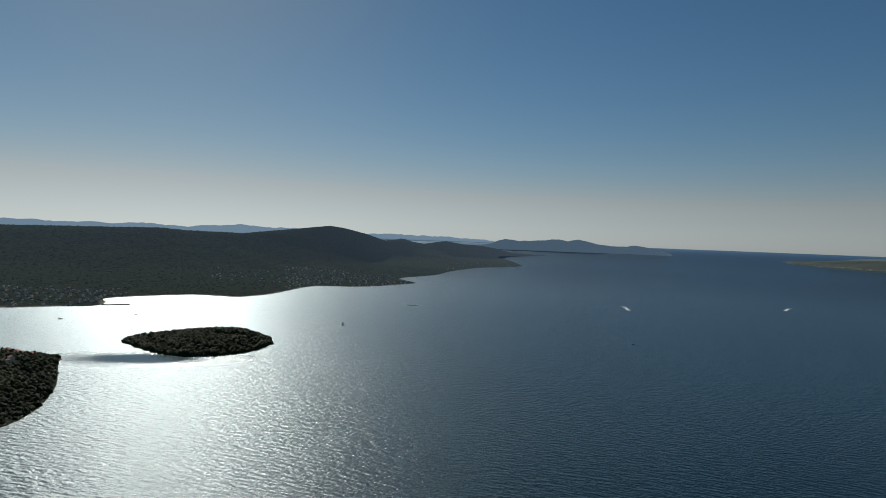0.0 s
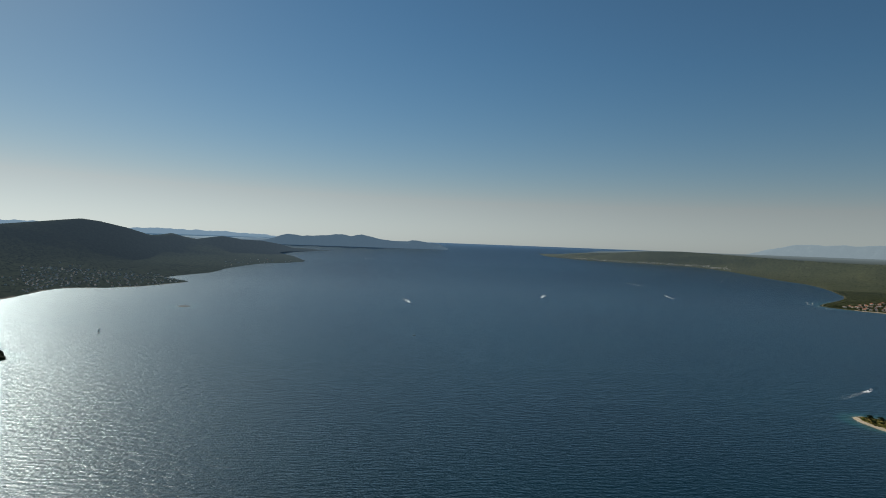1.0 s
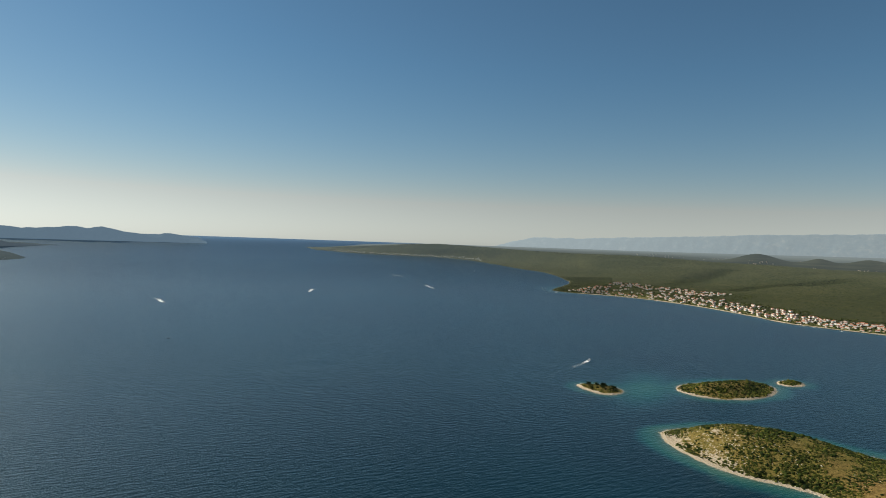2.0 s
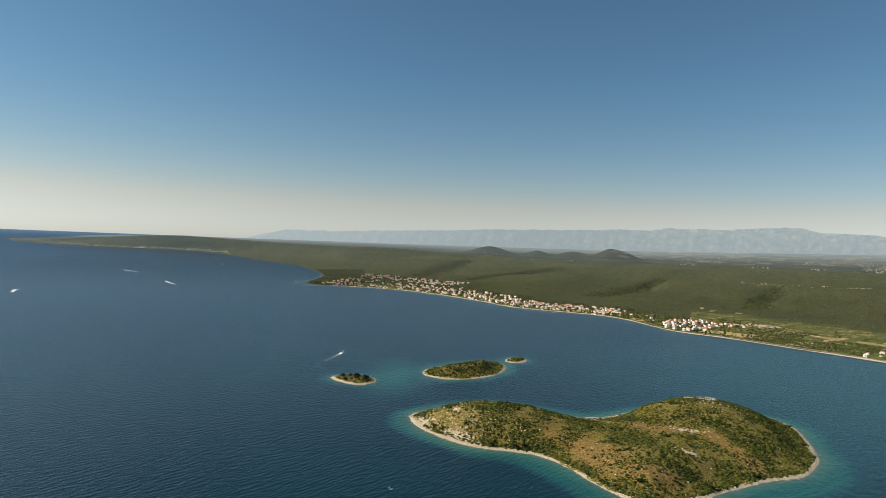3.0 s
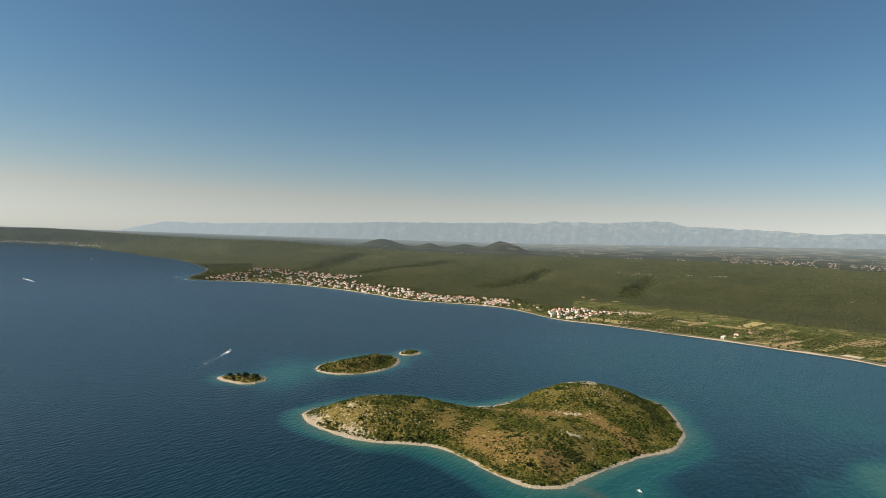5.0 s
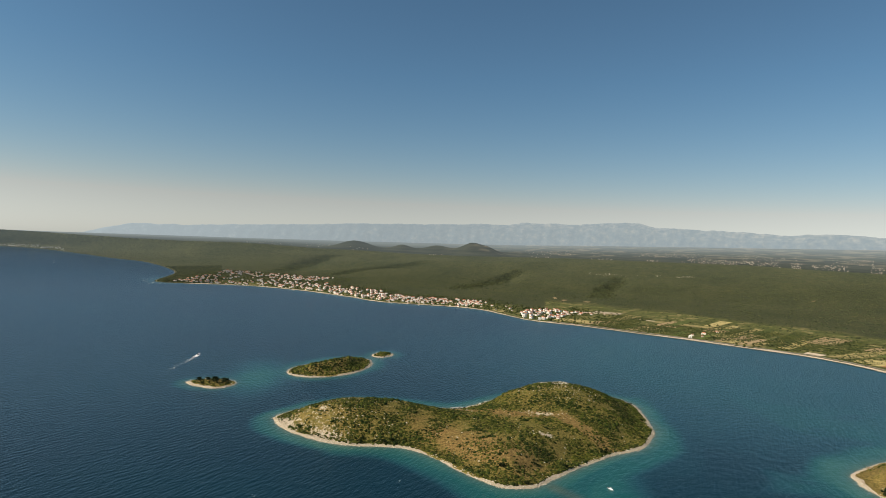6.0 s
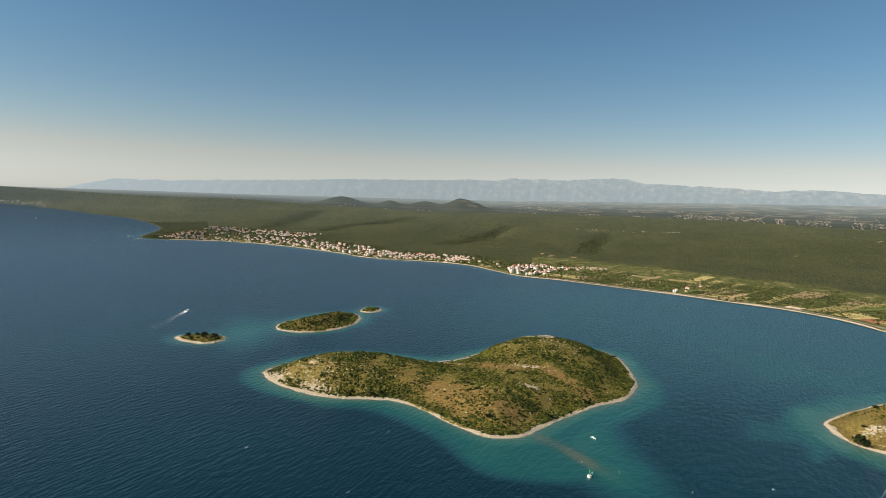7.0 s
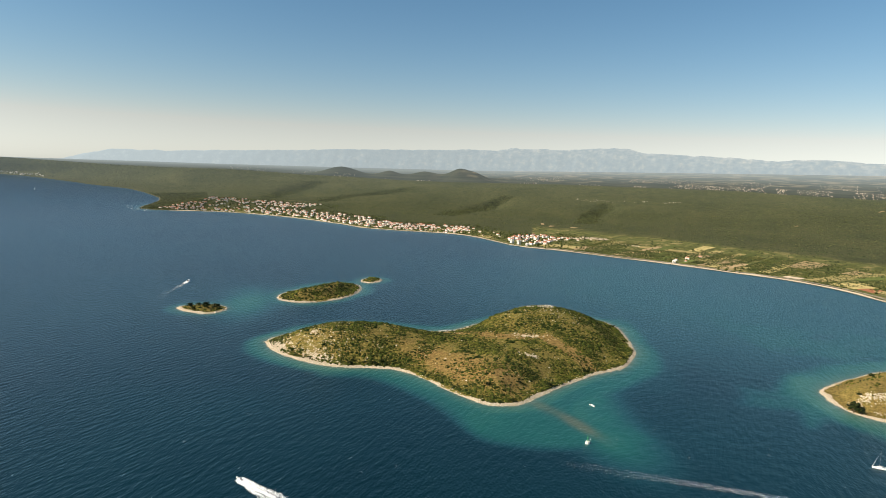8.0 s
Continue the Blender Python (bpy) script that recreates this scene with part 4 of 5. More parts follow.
dress(OVAL, oval_height, 6500, 121, lambda x, y, sd: np.clip(0.6 + 0.6 * fbm(x, y, 22, 3, 98), 0.05, 1), (0.8, 2.6), "dense green maquis on a low oval island", MAQUIS, wild=0.8, stones=900)
dress(ISLET, islet_height, 500, 131, lambda x, y, sd: 0.8 + 0 * x, (1.0, 2.8), "dark green bushes on a rocky islet", MAQUIS, wild=0.6, stones=250)
dress(CLIFF_ISLE, cliff_height, 5200, 141, lambda x, y, sd: np.clip(0.1 + 0.9 * fbm(x, y, 30, 3, 99) + 0.8 * bell(x, y, 800, -375, 30, 14, 55), 0.0, 1), (0.4, 1.7), "scattered green shrubs in dry grass", MAQUIS, wild=0.8, stones=700)
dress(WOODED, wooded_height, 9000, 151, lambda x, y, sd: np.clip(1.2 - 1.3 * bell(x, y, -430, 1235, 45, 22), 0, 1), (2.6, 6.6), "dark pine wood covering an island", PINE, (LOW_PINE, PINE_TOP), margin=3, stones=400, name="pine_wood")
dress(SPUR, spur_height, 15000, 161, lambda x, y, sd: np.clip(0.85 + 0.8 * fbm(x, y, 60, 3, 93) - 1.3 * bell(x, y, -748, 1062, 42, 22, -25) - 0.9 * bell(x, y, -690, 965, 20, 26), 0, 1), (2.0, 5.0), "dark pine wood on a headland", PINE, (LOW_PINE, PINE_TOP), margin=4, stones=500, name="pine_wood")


def tree_thing(name, seed, height, spread_r, mat, label, category="tree"):
    """A tree: tapered trunk with limbs, and a crown of many small leaf clumps with gaps."""
    rnd = random.Random(seed)
    ob = new(name)
    bm = bmesh.new()
    add_tube(bm, 0.055 * height, 0.03 * height, -0.6, 0.55 * height, seg=7)
    tips = [Vector((0, 0, 0.8 * height))]
    for k in range(6):
        a, b = rnd.uniform(0, 6.28), rnd.uniform(0.35, 0.6) * height
        tip = Vector((math.cos(a) * spread_r * rnd.uniform(0.45, 0.8), math.sin(a) * spread_r * rnd.uniform(0.45, 0.8), b + rnd.uniform(0.12, 0.3) * height))
        foot = Vector((0, 0, b * 0.75))
        m = Matrix.Translation((foot + tip) / 2) @ (tip - foot).to_track_quat("Z", "Y").to_matrix().to_4x4()
        bmesh.ops.create_cone(bm, cap_ends=True, segments=5, radius1=0.022 * height, radius2=0.008 * height, depth=(tip - foot).length, matrix=m)
        tips.append(tip)
    part("trunk", bm, BARK, ob)
    V, F, base = [], [], 0
    for k in range(46):
        t = rnd.choice(tips)
        c = t + Vector((rnd.gauss(0, 0.3), rnd.gauss(0, 0.3), rnd.gauss(0, 0.16))) * spread_r
        v, f = SMALL_BUSH[k % 5]
        V.append(v * rnd.uniform(0.16, 0.32) * spread_r + np.array(c))
        F.append(f + base)
        base += len(v)
    link_mesh("crown", np.vstack(V), np.vstack(F), mat, ob)
    return tagged(ob, label, category)


def place_on(line, height, wild=1.0):
    def put(x, y):
        sd = signed_distance(np.array([x]), np.array([y]), line)
        return float(shore_profile(sd, height(np.array([x]), np.array([y]), sd), np.array([x]), np.array([y]), wild)[0][0])
    return put


def plant(src, spots, ground, group, seed):
    rnd = random.Random(seed)
    for k, (x, y, s) in enumerate(spots):
        m = pose(x, y, ground(x, y), 0, 0, rnd.uniform(0, 360)) @ Matrix.Scale(s, 4)
        ob = src if k == 0 else copy_thing(src, m)
        if k == 0:
            ob.matrix_basis = m
        tagged(ob, group=group)


oak = tree_thing("tree", 5, 5.6, 3.8, PINE, "dark green holm oak standing above low maquis")
plant(oak, [(655, 64, 1.0), (690, -4, 0.9), (676, 30, 0.75), (630, 34, 0.75), (754, -48, 0.95), (764, -54, 0.7), (829, -101, 0.85), (912, -110, 0.75), (994, -102, 0.8), (861, 250, 1.1),
            (697, 242, 0.85), (706, 240, 0.7), (704, 213, 1.0), (712, 206, 0.8), (703, 224, 0.6), (780, 20, 0.7), (716, 190, 0.6), (866, 262, 0.6)], place_on(HEART, heart_height), "trees on the heart-shaped island", 1)
pine = tree_thing("pine_tree", 8, 5.4, 3.9, PINE, "dark green pine on a tiny rocky island", "pine tree")
plant(pine, [(893, 590, 0.9), (897, 575, 1.0), (902, 562, 0.8), (887, 568, 0.7), (910, 552, 1.0), (914, 560, 0.85), (905, 585, 0.9), (890, 556, 0.6), (912, 575, 1.1), (882, 580, 0.8), (899, 597, 1.1), (907, 570, 1.2), (893, 565, 1.1), (918, 556, 0.9), (900, 550, 0.9)],
      place_on(COVE, cove_height, 0.6), "pines on the tiny island", 2)
carob = tree_thing("tree", 12, 6.0, 5.0, PINE, "broad dark carob tree on a dry grassy shore")
plant(carob, [(708, -334, 1.3), (714, -339, 1.0), (740, -352, 0.4), (815, -400, 0.6)], place_on(CLIFF_ISLE, cliff_height, 0.8), "trees on the dry island", 3)


# mainland woods: crowns of the slope, trees between houses
def main_z(x, y):
    return main_height(x, y, signed_distance(x, y, MAIN))


def on_main(n, az, dist, seed, keep):
    rs = np.random.RandomState(seed)
    a, d = np.radians(rs.uniform(*az, n)), np.sqrt(rs.uniform(dist[0] ** 2, dist[1] ** 2, n))
    x, y = np.sin(a) * d, np.cos(a) * d
    sd = signed_distance(x, y, MAIN)
    ok = (sd > 14) & keep(x, y, sd, rs)
    return np.stack([x, y, main_height(x, y, sd)], -1)[ok], rs


def slope_keep(x, y, sd, rs):
    strip = np.where(np.degrees(np.arctan2(x, y)) > 89, 430, np.where(np.degrees(np.arctan2(x, y)) < 63.5, 520, 300))
    return (rs.rand(len(x)) < 0.35 + 0.65 * sstep(strip, strip + 160, sd + 90 * fbm(x, y, 160, 3, 44))) & (sd > strip * 0.45) & (fbm(x, y, 70, 3, 45) > -0.55)


p, rs = on_main(72000, (51, 119), (1700, 5000), 201, slope_keep)
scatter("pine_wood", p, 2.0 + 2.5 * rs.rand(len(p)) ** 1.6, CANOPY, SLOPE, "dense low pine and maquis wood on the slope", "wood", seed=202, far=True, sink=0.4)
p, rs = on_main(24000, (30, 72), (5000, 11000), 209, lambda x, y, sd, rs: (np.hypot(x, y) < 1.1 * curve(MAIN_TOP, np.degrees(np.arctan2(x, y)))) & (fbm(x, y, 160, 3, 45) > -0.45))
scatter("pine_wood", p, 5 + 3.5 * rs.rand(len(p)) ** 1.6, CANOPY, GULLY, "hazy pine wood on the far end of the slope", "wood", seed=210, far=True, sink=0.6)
rs = np.random.RandomState(205)
pts = []
for *line, depth, wide in RAVINES[:4]:
    for (ax, ay), (bx, by) in zip(line[:-1], line[1:]):
        t = rs.rand(460, 1)
        pts.append(np.array([(ax, ay)]) * (1 - t) + np.array([(bx, by)]) * t + rs.normal(0, 0.4 * wide, (460, 2)) + np.array([0.2, 0.35]) * wide)
pts = np.vstack(pts)
pts -= np.stack([45 * fbm(pts[:, 0], pts[:, 1], 300, 3, 13), 45 * fbm(pts[:, 0], pts[:, 1], 300, 3, 14)], -1)
zz = main_z(pts[:, 0], pts[:, 1])
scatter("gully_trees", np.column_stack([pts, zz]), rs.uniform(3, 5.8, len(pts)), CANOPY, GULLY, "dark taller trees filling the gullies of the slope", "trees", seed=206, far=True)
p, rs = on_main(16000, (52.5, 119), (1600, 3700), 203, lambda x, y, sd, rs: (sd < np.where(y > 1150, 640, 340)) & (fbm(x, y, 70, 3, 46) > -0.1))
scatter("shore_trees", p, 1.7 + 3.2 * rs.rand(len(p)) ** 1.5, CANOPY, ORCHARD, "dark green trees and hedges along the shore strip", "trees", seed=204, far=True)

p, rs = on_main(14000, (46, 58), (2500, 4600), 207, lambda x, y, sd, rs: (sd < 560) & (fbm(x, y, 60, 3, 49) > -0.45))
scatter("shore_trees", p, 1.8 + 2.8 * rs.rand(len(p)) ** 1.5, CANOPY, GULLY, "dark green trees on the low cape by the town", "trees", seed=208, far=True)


def on_west(n, seed, keep):
    rs = np.random.RandomState(seed)
    a, d = np.radians(rs.uniform(-40, 8, n)), np.sqrt(rs.uniform(1900.0 ** 2, 4300.0 ** 2, n))
    x, y = np.sin(a) * d, np.cos(a) * d
    sd = signed_distance(x, y, WEST)
    ok = (sd > 8) & keep(x, y, sd, rs)
    return np.stack([x, y, west_height(x, y, sd)], -1)[ok], rs


p, rs = on_west(15000, 211, lambda x, y, sd, rs: fbm(x, y, 130, 3, 47) > -0.4)
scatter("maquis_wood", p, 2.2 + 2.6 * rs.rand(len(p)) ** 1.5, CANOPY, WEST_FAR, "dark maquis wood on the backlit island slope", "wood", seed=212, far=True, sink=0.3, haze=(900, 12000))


# ------------------------------------------------------------------ coast strip of the mainland: beach, road, fields, groves
COAST = smooth_line(MAIN_COAST[12:36], 10, False)
step_len = np.hypot(*np.diff(COAST, axis=0).T)
COAST_S = np.concatenate([[0], np.cumsum(step_len)])
COAST_AZ = np.degrees(np.arctan2(COAST[:, 0], COAST[:, 1]))


def coast_point(s):
    """A point of the shore at that run along it, and the way inland."""
    x, y = np.interp(s, COAST_S, COAST[:, 0]), np.interp(s, COAST_S, COAST[:, 1])
    e = 12.0
    tx = np.interp(s + e, COAST_S, COAST[:, 0]) - np.interp(s - e, COAST_S, COAST[:, 0])
    ty = np.interp(s + e, COAST_S, COAST[:, 1]) - np.interp(s - e, COAST_S, COAST[:, 1])
    n = np.hypot(tx, ty)
    return x, y, -ty / n, tx / n


def run_of(az):
    """Run along the shore at an azimuth, past the cape."""
    k = 30 + int(np.argmin(np.abs(COAST_AZ[30:] - az)))
    return COAST_S[k]


def coast_strip(name, s0, s1, inner, outer, lift, mat, label, category, wob=0.0):
    s = np.arange(s0, s1, 9.0)
    x, y, nx, ny = coast_point(s)
    w = wob * fbm(s, s * 0, 70, 3, 55)
    rows = []
    for o in (inner, (inner + outer) / 2, outer):
        px, py = x + nx * (o + w * (o > inner)), y + ny * (o + w * (o > inner))
        rows.append(np.stack([px, py, np.maximum(main_z(px, py), 0.3) + lift], -1))
    ob = grid_mesh(name, squash(np.stack(rows, 1)), mat, flip=True)
    return tagged(ob, label, category, kind="structure")


INLAND = 1.0
tx0, ty0, nx0, ny0 = coast_point(np.array([run_of(90)]))
if signed_distance(tx0 + nx0 * 30, ty0 + ny0 * 30, MAIN)[0] < 0:
    INLAND = -1.0
coast_point_raw = coast_point


def coast_point(s):
    x, y, nx, ny = coast_point_raw(s)
    return x, y, nx * INLAND, ny * INLAND


coast_strip("beach", run_of(55), COAST_S[-1] - 60, -2.0, 11, 0.8, SHINGLE, "narrow pale shingle beach along the coast", "beach", 7.0)
coast_strip("road", run_of(88), COAST_S[-1] - 60, 17, 23, 0.9, ASPHALT, "dusty coast road beside the beach", "road")


rnd = random.Random(65)


def field(s, off, width, depth, mat, label):
    """A parcel of ground laid over the strip."""
    u, v = np.meshgrid(np.linspace(-width / 2, width / 2, 9), np.linspace(0, depth, 9), indexing="ij")
    x, y, nx, ny = coast_point(s + u.ravel())
    skew = 0.12 * v.ravel()
    px, py = x + nx * (off + v.ravel()) + ny * skew, y + ny * (off + v.ravel()) - nx * skew
    V = np.stack([px, py, main_z(px, py) + 0.6 + 0.5 * rnd.random()], -1).reshape(9, 9, 3)
    ob = grid_mesh("field", squash(V), mat, flip=True)
    return tagged(ob, label, "field", "fields by the shore")


for az, off, w, dep, mat, label in (
        (113.8, 45, 60, 45, RED_SOIL, "parcel of bare red tilled soil"), (115.2, 150, 60, 60, RED_SOIL, "parcel of bare red tilled soil"),
        (112.4, 40, 60, 70, DRY_GRASS, "dry straw-coloured meadow parcel"), (115.0, 60, 70, 60, DRY_GRASS, "dry straw-coloured meadow parcel"),
        (107.5, 60, 28, 200, DRY_GRASS, "narrow dry grass strip between groves"), (104.5, 30, 40, 40, DRY_GRASS, "dry straw-coloured meadow parcel"),
        (102.0, 110, 60, 60, DRY_GRASS, "dry straw-coloured meadow parcel"), (100.5, 190, 50, 60, TILLED, "parcel of pale tilled soil"),
        (97.5, 250, 200, 40, DRY_GRASS, "long dry meadow at the foot of the wood"), (96.5, 190, 80, 45, TILLED, "parcel of pale tilled soil"),
        (109.6, 30, 36, 28, SHINGLE, "pale gravel yard by the road"), (93.5, 270, 90, 14, SHINGLE, "pale dirt track under the wood"),
        (88.6, 300, 110, 30, SHINGLE, "pale cleared building ground at the town edge"), (90.5, 330, 50, 45, SHINGLE, "pale quarry scar in the wood"),
        (89.8, 60, 120, 60, DRY_GRASS, "dry straw-coloured meadow parcel"), (82.6, 20, 70, 40, DRY_GRASS, "dry straw-coloured meadow parcel"),
        (117, 130, 90, 90, DRY_GRASS, "dry straw-coloured meadow parcel"), (111.5, 200, 40, 120, DRY_GRASS, "dry straw-coloured meadow parcel")):
    field(run_of(az), off, w, dep, mat, label)
rnd = random.Random(66)
s = run_of(91)
while s < run_of(117.5):
    w = rnd.uniform(16, 40)
    o = rnd.uniform(30, 60)
    while o < 320:
        dep = rnd.uniform(70, 200)
        kind = rnd.random()
        if kind < 0.47:
            mat, label = ((DRY_GRASS, "dry straw-coloured meadow parcel") if kind < 0.13 else (GREEN_CROP, "parcel of green crop and low vines") if kind < 0.32
                          else (TILLED, "parcel of pale tilled soil"))
            field(s + w / 2, o, w * 0.92, dep * 0.92, mat, label)
        o += dep
    s += w

pts = []
rs = np.random.RandomState(61)
for az0, az1, off0, off1, row in ((91.5, 96, 25, 180, 8), (101, 104, 60, 330, 8), (104.5, 107, 70, 380, 9), (108, 111, 90, 360, 9), (111.5, 114, 110, 420, 9), (110.8, 113, 28, 90, 9), (114.5, 119, 230, 430, 9),
                                  (99, 101, 120, 330, 10), (95.5, 99.5, 40, 240, 8), (106.8, 108.3, 40, 380, 8), (113.6, 117.5, 70, 240, 8), (90.8, 93, 150, 330, 8)):
    for s in np.arange(run_of(az0), run_of(az1), row):
        for o in np.arange(off0, off1, 6.5):
            if rs.rand() < 0.8:
                pts.append((s + rs.normal(0, 0.7) + 0.12 * o, o + rs.normal(0, 0.7)))
pts = np.array(pts)
x, y, nx, ny = coast_point(pts[:, 0])
x, y = x + nx * pts[:, 1], y + ny * pts[:, 1]
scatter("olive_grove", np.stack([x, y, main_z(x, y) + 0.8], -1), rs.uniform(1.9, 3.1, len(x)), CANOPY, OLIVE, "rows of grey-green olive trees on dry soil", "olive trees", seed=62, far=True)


# ------------------------------------------------------------------ houses
def gable_roof(bm, w, l, z, rise, over=0.5):
    w2, l2 = w / 2 + over, l / 2 + over
    lo = [bm.verts.new(c) for c in ((-w2, -l2, z), (w2, -l2, z), (w2, l2, z), (-w2, l2, z))]
    up = [bm.verts.new(c) for c in ((0, -l2, z + rise), (0, l2, z + rise))]
    bm.faces.new((lo[0], lo[1], up[0]))
    bm.faces.new((lo[2], lo[3], up[1]))
    bm.faces.new((lo[1], lo[2], up[1], up[0]))
    bm.faces.new((lo[3], lo[0], up[0], up[1]))
    bm.faces.new(lo[::-1])


def hip_roof(bm, w, l, z, rise, over=0.5):
    w2, l2, r = w / 2 + over, l / 2 + over, max(l - w, 1.0) / 2
    lo = [bm.verts.new(c) for c in ((-w2, -l2, z), (w2, -l2, z), (w2, l2, z), (-w2, l2, z))]
    up = [bm.verts.new(c) for c in ((0, -r, z + rise), (0, r, z + rise))]
    bm.faces.new((lo[0], lo[1], up[0]))
    bm.faces.new((lo[2], lo[3], up[1]))
    bm.faces.new((lo[1], lo[2], up[1], up[0]))
    bm.faces.new((lo[3], lo[0], up[0], up[1]))
    bm.faces.new(lo[::-1])


def house_thing(w, l, h, rise, hip, wall_mat, roof_mat, label):
    ob = new("house")
    bm = bmesh.new()
    add_box(bm, -w / 2, w / 2, -l / 2, l / 2, -2.5, h)
    if l > 11:
        add_box(bm, w / 2, w / 2 + 2.2, -l / 4, l / 4, -2.5, h * 0.5)
    part("wall", bm, wall_mat, ob)
    bm = bmesh.new()
    (hip_roof if hip else gable_roof)(bm, w, l, h + 0.02, rise)
    roof = part("roof", bm, roof_mat, ob)
    bm = bmesh.new()
    add_box(bm, w * 0.18, w * 0.18 + 0.8, l * 0.2, l * 0.2 + 0.8, h, h + rise + 0.7)
    part("chimney", bm, wall_mat, roof)
    for k in range(4):
        bm = bmesh.new()
        side = 1 if k < 2 else -1
        yy = (-0.25 if k % 2 else 0.25) * l
        x0 = side * (w / 2 + 0.03)
        if side > 0 and l > 11:
            yy = math.copysign(l * 0.37, yy)
        add_box(bm, x0 - 0.06, x0 + 0.06, yy - 0.7, yy + 0.7, h * 0.45, h * 0.45 + 1.4)
        part("window", bm, GLASS, ob)
    return tagged(ob, label, "house")


def apartment_thing(w, l, storeys, wall_mat, roof_mat, label, flat=False):
    ob = new("apartment_building")
    h = 3.0 * storeys
    bm = bmesh.new()
    add_box(bm, -w / 2, w / 2, -l / 2, l / 2, -2.5, h)
    part("wall", bm, wall_mat, ob)
    bm = bmesh.new()
    if flat:
        add_box(bm, -w / 2 - 0.3, w / 2 + 0.3, -l / 2 - 0.3, l / 2 + 0.3, h, h + 0.5)
        add_box(bm, -2, 2, -2.5, 2.5, h + 0.5, h + 2.8)
    else:
        hip_roof(bm, w, l, h + 0.02, 2.4)
    part("roof", bm, wall_mat if flat else roof_mat, ob)
    for f in range(storeys):
        z = 3.0 * f + 0.9
        bm = bmesh.new()
        add_box(bm, -w / 2 - 1.3, -w / 2, -l * 0.42, l * 0.42, z - 1.0, z - 0.8)
        add_box(bm, -w / 2 - 1.3, -w / 2 - 1.2, -l * 0.42, l * 0.42, z - 0.8, z + 0.1)
        part("balcony", bm, wall_mat, ob)
        for k in range(4):
            yy = (k - 1.5) * l / 4.4
            bm = bmesh.new()
            add_box(bm, -w / 2 - 0.06, -w / 2 + 0.04, yy - 0.9, yy + 0.9, z - 0.4, z + 1.3)
            part("window", bm, GLASS, ob)
    return tagged(ob, label, "apartment building")


HOUSES = [house_thing(8.5, 11, 4.6, 2.4, False, PLASTER, TILE, "white plastered house with a terracotta gable roof"),
          house_thing(9.5, 10.5, 5.8, 2.6, True, CREAM, TILE, "cream plastered house with a terracotta hip roof"),
          house_thing(8, 13, 4.8, 2.4, False, PLASTER, TILE, "long white house with a terracotta gable roof and annex"),
          house_thing(10, 14, 6.2, 3.0, True, PLASTER, TILE, "large white villa with a terracotta hip roof and annex"),
          house_thing(7, 8, 3.2, 1.9, False, PLASTER, SHADED_TILE, "small white cottage with a darker tile roof")]
BLOCKS = [apartment_thing(14, 22, 4, PLASTER, TILE, "white four-storey apartment building with balconies and tiled roof"),
          apartment_thing(13, 18, 5, PLASTER, TILE, "white five-storey apartment building with balconies and flat roof", True)]
taken = defaultdict(list)


def is_free(x, y, gap):
    cx, cy = int(x // 40), int(y // 40)
    for i in (-1, 0, 1):
        for j in (-1, 0, 1):
            for a, b, g in taken[(cx + i, cy + j)]:
                if math.hypot(x - a, y - b) < (gap + g) / 2:
                    return False
    taken[(cx, cy)].append((x, y, gap))
    return True


first_use = set()


def set_down(src, x, y, z, turn, size, group):
    k = float(squash_factor(np.array(x), np.array(y), np.array(z)))
    q = squash(np.array([x, y, z]))
    m = pose(*q, 0, 0, turn) @ Matrix.Scale(size * k, 4)
    if src.name in first_use:
        ob = copy_thing(src, m)
    else:
        first_use.add(src.name)
        ob = src
        ob.matrix_basis = m
    return tagged(ob, group=group)


rnd = random.Random(71)
for az0, az1, off0, off1, count, kinds in (
        (53.2, 57.0, 14, 260, 34, "house"), (56.2, 61.6, 380, 560, 62, "house"), (57.0, 64.0, 12, 330, 54, "house"), (64.0, 69.0, 12, 270, 40, "house"),
        (69.0, 74.0, 14, 210, 30, "house"), (74.0, 80.5, 14, 230, 46, "house"), (80.5, 83.0, 30, 160, 8, "house"),
        (83.0, 88.3, 60, 280, 22, "villa"), (84.2, 87.0, 25, 200, 9, "block"), (70.9, 71.6, 60, 150, 1, "block"), (89.3, 91.0, 220, 320, 3, "house"),
        (99.4, 100.9, 60, 200, 4, "villa"), (100.2, 100.6, 25, 45, 1, "block")):
    tries = 0
    while count and tries < 3000:
        tries += 1
        s = rnd.uniform(run_of(az0), run_of(az1))
        o = rnd.uniform(off0, off1)
        x, y, nx, ny = [float(c) for c in coast_point(s)]
        x, y = x + nx * o, y + ny * o
        if not is_free(x, y, 19 if kinds == "block" else 12.0):
            continue
        z = float(main_z(np.array([x]), np.array([y]))[0])
        src = rnd.choice(BLOCKS) if kinds == "block" else rnd.choice(HOUSES[1:4] if kinds == "villa" else HOUSES)
        turn = math.degrees(math.atan2(ny, nx)) + rnd.choice((0, 0, 90)) * (kinds != "block") + rnd.uniform(-9, 9)
        set_down(src, x, y, z, turn, rnd.uniform(0.65, 0.85) if kinds == "block" else rnd.uniform(0.66, 0.94), "apartment buildings of the coast town" if kinds == "block" else "houses of the coast town")
        count -= 1

put_spur = place_on(SPUR, spur_height)
for x, y, turn, kind in ((-772, 1070, 20, 3), (-752, 1066, 25, 0), (-734, 1058, 15, 2), (-716, 1052, 30, 1), (-694, 972, 60, 0), (-684, 950, 50, 4)):
    tagged(set_down(HOUSES[kind], x, y, put_spur(x, y), turn, 1.0, "houses on the wooded headland"), "house with a tiled roof among dark pines")


